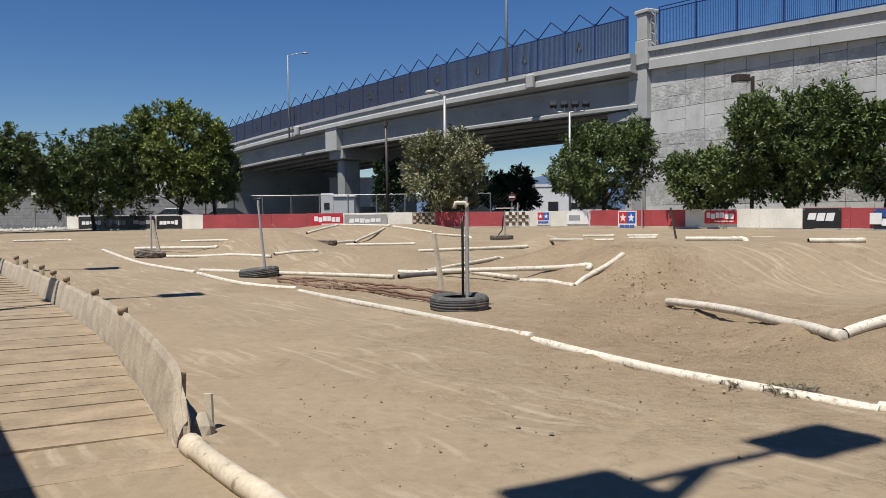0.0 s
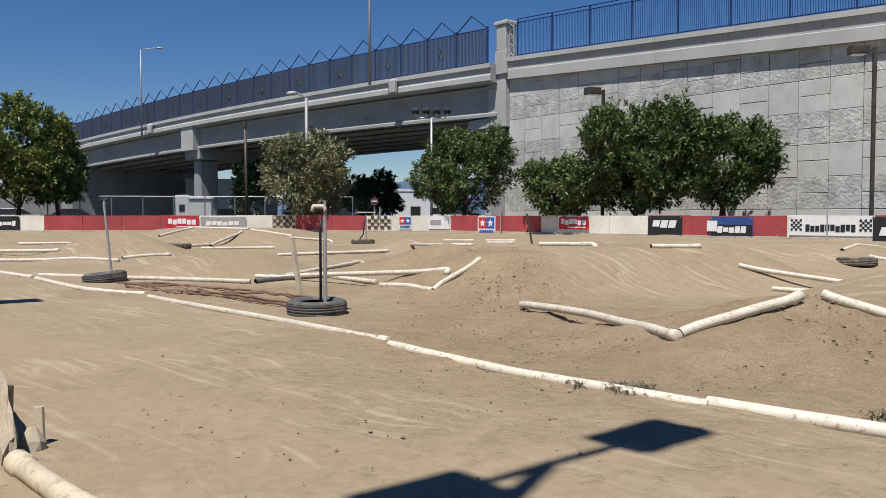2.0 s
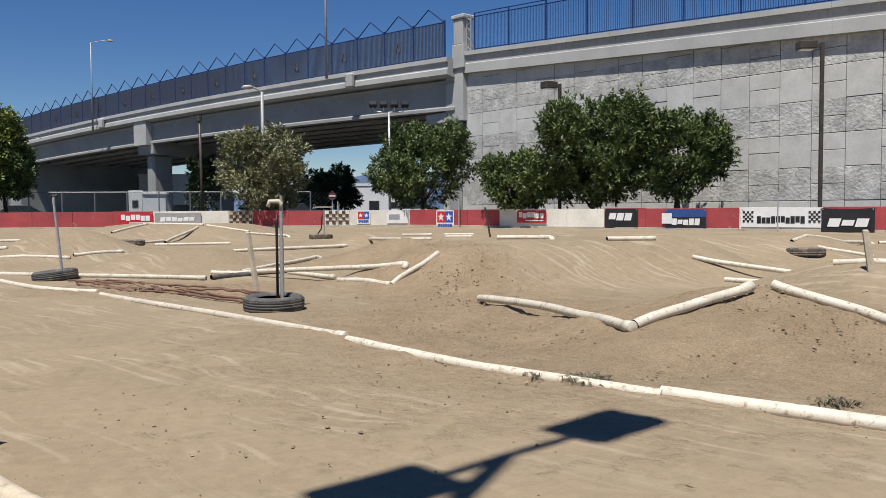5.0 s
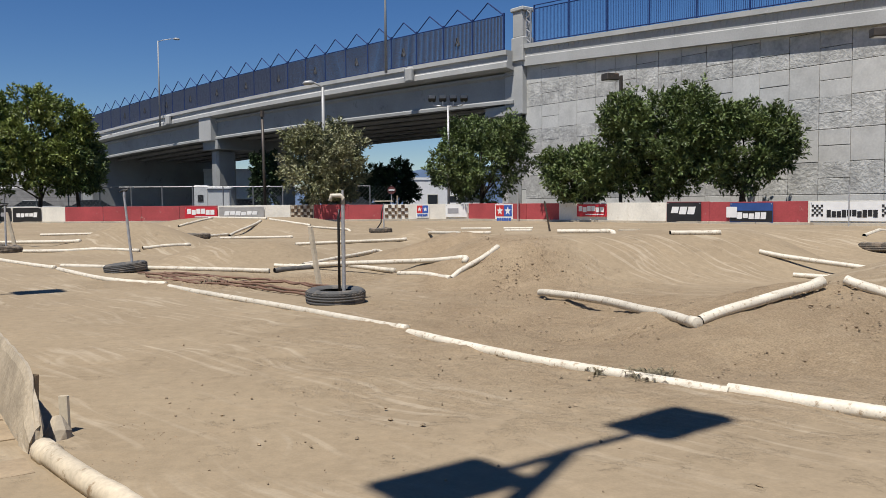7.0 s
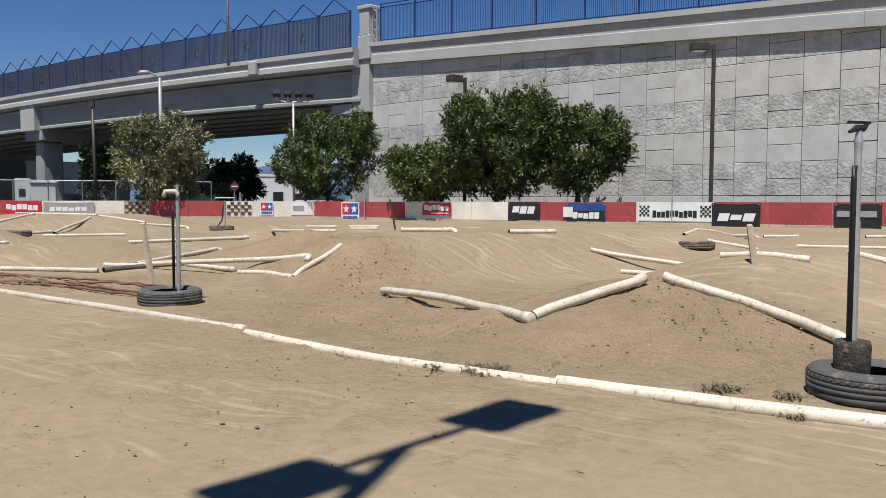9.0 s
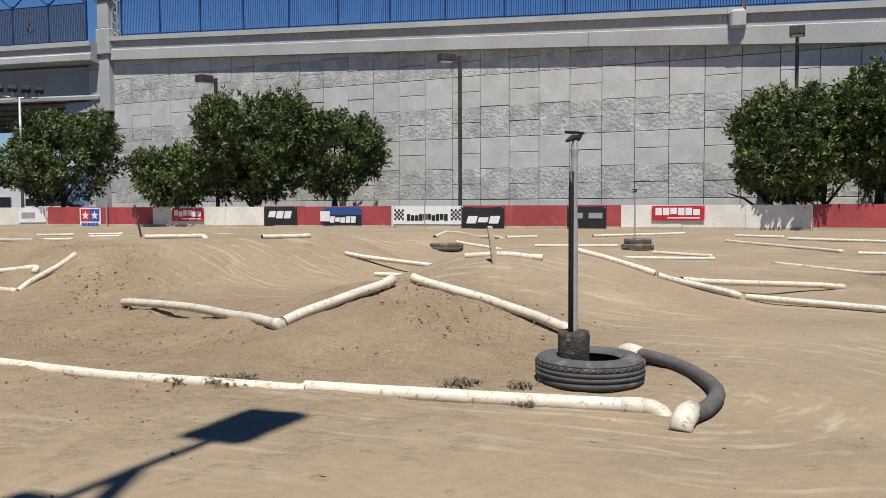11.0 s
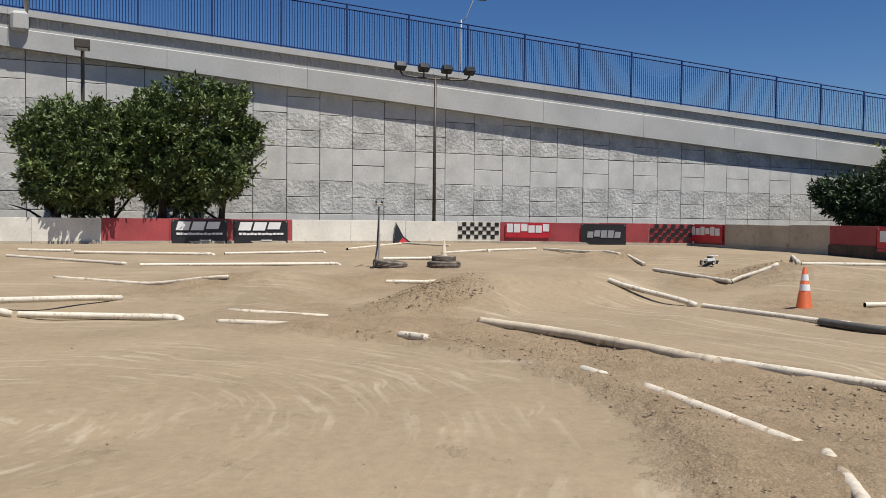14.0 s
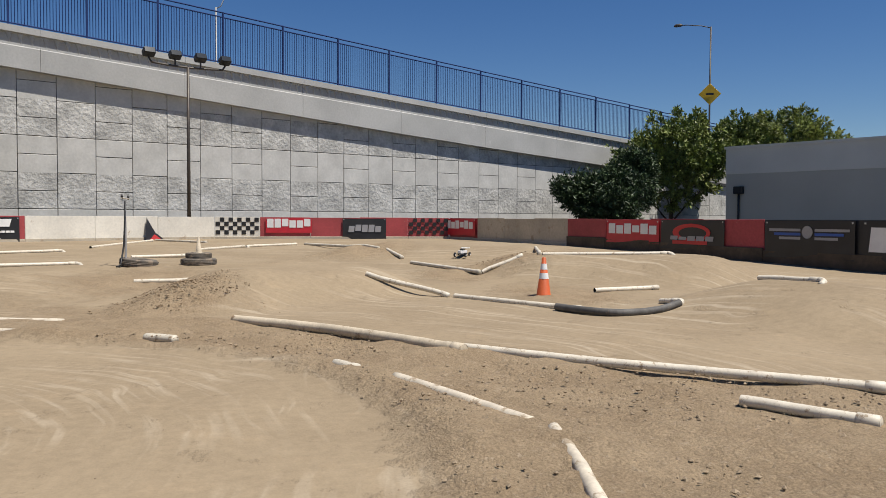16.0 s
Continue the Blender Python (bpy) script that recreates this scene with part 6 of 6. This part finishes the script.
for k in range(112):
    x = k * 0.3
    for dx in (2.3, -2.3):
        p, q = Vector((x, 0, 0.05)), Vector((x + dx, 0, 2.35))
        s = Vector((0.006, 0, 0))
        bm.faces.new([bm.verts.new(v) for v in (p - s, p + s, q + s, q - s)])
tagged(part("wire", bm, CHAIN, chain), kind="stuff")
sign = thing("stop_sign", pose(5.2, 60.6, 0.4), "red octagonal road sign on a post", "road sign")
part("post", boxed(-0.03, 0.03, 0.02, 0.08, 0, 2.4), STEEL, sign)
# the plate's colour is darkened to look shaded by the bridge and trees
part("plate", lathe(bmesh.new(), [(0.001, 0.0), (0.32, 0.0), (0.32, 0.02)], 8, pose(0, 0, 2.05, 90, 0, 0) @ pose(0, 0, 0, 0, 0, 22.5)), SHADED_RED, sign)
part("bar", boxed(-0.22, 0.22, -0.03, -0.022, 2.0, 2.1), WHITE, sign)


def far_building(x, y, w, d, h, face, label, mat, windows):
    b = thing("building", pose(x, y, 0.3, 0, 0, face), label, "building")
    part("wall", boxed(-w / 2, w / 2, 0, d, 0, h), mat, b)
    part("roof", boxed(-w / 2 - 0.1, w / 2 + 0.1, -0.1, d + 0.1, h, h + 0.35), STUCCO_WHITE, b)
    for wx, wz, ww, wh in windows:
        f = part("window", boxed(wx - ww / 2 - 0.08, wx + ww / 2 + 0.08, -0.06, 0, wz - 0.08, wz + wh + 0.08), STUCCO_DARK, b)
        part("pane", boxed(wx - ww / 2, wx + ww / 2, -0.08, -0.06, wz, wz + wh), GLASS_DARK, f)
    return b


far_building(16.6, 118, 9.5, 10, 4.6, -6, "white low building seen under the bridge", STUCCO_WHITE, ((-0.5, 0.8, 1.4, 1.6), (2.4, 0.8, 1.0, 1.4)))
far_building(-12.0, 121, 9.0, 10, 6.0, 6, "white building seen past the bridge pier", STUCCO_WHITE, ((1.5, 0.6, 5.0, 1.4),))
block = thing("building", pose(46.2, -24.7, 0, 0, 0, math.degrees(math.atan2(-4.6, -7.7))), "two-tone grey stucco building behind the boards", "building")
part("wall_lower", boxed(0, 30, 0, 14, 0, 4.1), STUCCO_DARK, block)
part("wall_upper", boxed(-0.03, 30.03, -0.03, 14, 4.1, 5.6), STUCCO, block)
part("parapet_cap", boxed(-0.1, 30.1, -0.1, 14.1, 5.6, 5.75), STUCCO, block)
part("downpipe", sweep(bmesh.new(), [(0.9, -0.12, 0), (0.9, -0.12, 3.0)], 0.07, 8), BLACK, block, smooth=True)
part("rain_head", boxed(0.62, 1.2, -0.3, -0.02, 2.9, 3.35, 0.03), BLACK, block)
bw = thing("block_wall", pose(-66, 92, 0.2, 0, 0, -20), "low grey block wall by the car park", "wall")
part("blocks", boxed(0, 48, 0, 0.25, 0, 3.4), BLOCK, bw)
for k in range(10):
    part("course_joint", boxed(0, 48, -0.004, 0, 0.34 * k + 0.32, 0.34 * k + 0.34), JOINT, bw)


def car(x, y, turn, paint, label, truck=False):
    c = thing("car", pose(x, y, 0.4, 0, 0, turn), label, "car", "parked cars")
    L = 5.2 if truck else 4.5
    prof = [(-L / 2, 0.35), (L / 2, 0.35), (L / 2, 0.8), (L / 2 - 0.15, 0.98), (L / 2 - 1.2, 1.05), (-L / 2 + 0.1, 1.08), (-L / 2, 0.95)]

    def side(pr, hw):
        bm = bmesh.new()
        a = [bm.verts.new((px, -hw, pz)) for px, pz in pr]
        b = [bm.verts.new((px, hw, pz)) for px, pz in pr]
        bm.faces.new(a)
        bm.faces.new(b[::-1])
        for i in range(len(a)):
            j = (i + 1) % len(a)
            bm.faces.new((a[j], a[i], b[i], b[j]))
        bmesh.ops.recalc_face_normals(bm, faces=bm.faces)
        return bm
    part("body", side(prof, 0.9), paint, c)
    cabp = [(L / 2 - 1.3, 1.05), (L / 2 - 2.0, 1.65), (L / 2 - 3.0, 1.7), (L / 2 - 3.3, 1.08)] if truck else [(L / 2 - 1.2, 1.05), (L / 2 - 1.9, 1.48), (-L / 2 + 1.2, 1.5), (-L / 2 + 0.5, 1.08)]
    part("cabin", side(cabp, 0.78), GLASS_DARK, c)
    part("roof", boxed(cabp[2][0], cabp[1][0], -0.76, 0.76, 1.6 if truck else 1.48, 1.74 if truck else 1.54, 0.03), paint, c)
    for wx in (-L / 2 + 0.9, L / 2 - 0.95):
        for wy in (-0.86, 0.86):
            w = part("wheel", lathe(bmesh.new(), [(0.2, -0.1), (0.33, -0.1), (0.34, 0), (0.33, 0.1), (0.2, 0.1)], 20, pose(wx, wy, 0.34, 90)), RUBBER, c)
            part("rim", lathe(bmesh.new(), [(0.001, -0.06), (0.2, -0.08), (0.2, 0.08), (0.001, 0.06)], 16, pose(wx, wy, 0.34, 90)), STEEL, w)
    return c


car(-26.2, 64.5, 15, CAR_WHITE, "white pickup truck parked under the trees", True)
car(-22.0, 66.5, 195, CAR_WHITE, "white car parked under the trees")
car(-17.6, 68.5, 10, CAR_DARK, "dark car parked under the trees")
car(11.2, 58.0, -20, CAR_WHITE, "white car parked behind the trees")
car(3.0, 66.0, 0, CAR_DARK, "dark car parked under the bridge")
wire = thing("overhead_cable", pose(0, 0, 0), "thin dark overhead cable", "cable")
part("cable", sweep(bmesh.new(), [(-70, 88, 12.8), (-45, 86, 10.3), (-20, 84, 8.4)], 0.03, 5), BLACK, wire)

# hills on the horizon; their haze is only the blue of the material
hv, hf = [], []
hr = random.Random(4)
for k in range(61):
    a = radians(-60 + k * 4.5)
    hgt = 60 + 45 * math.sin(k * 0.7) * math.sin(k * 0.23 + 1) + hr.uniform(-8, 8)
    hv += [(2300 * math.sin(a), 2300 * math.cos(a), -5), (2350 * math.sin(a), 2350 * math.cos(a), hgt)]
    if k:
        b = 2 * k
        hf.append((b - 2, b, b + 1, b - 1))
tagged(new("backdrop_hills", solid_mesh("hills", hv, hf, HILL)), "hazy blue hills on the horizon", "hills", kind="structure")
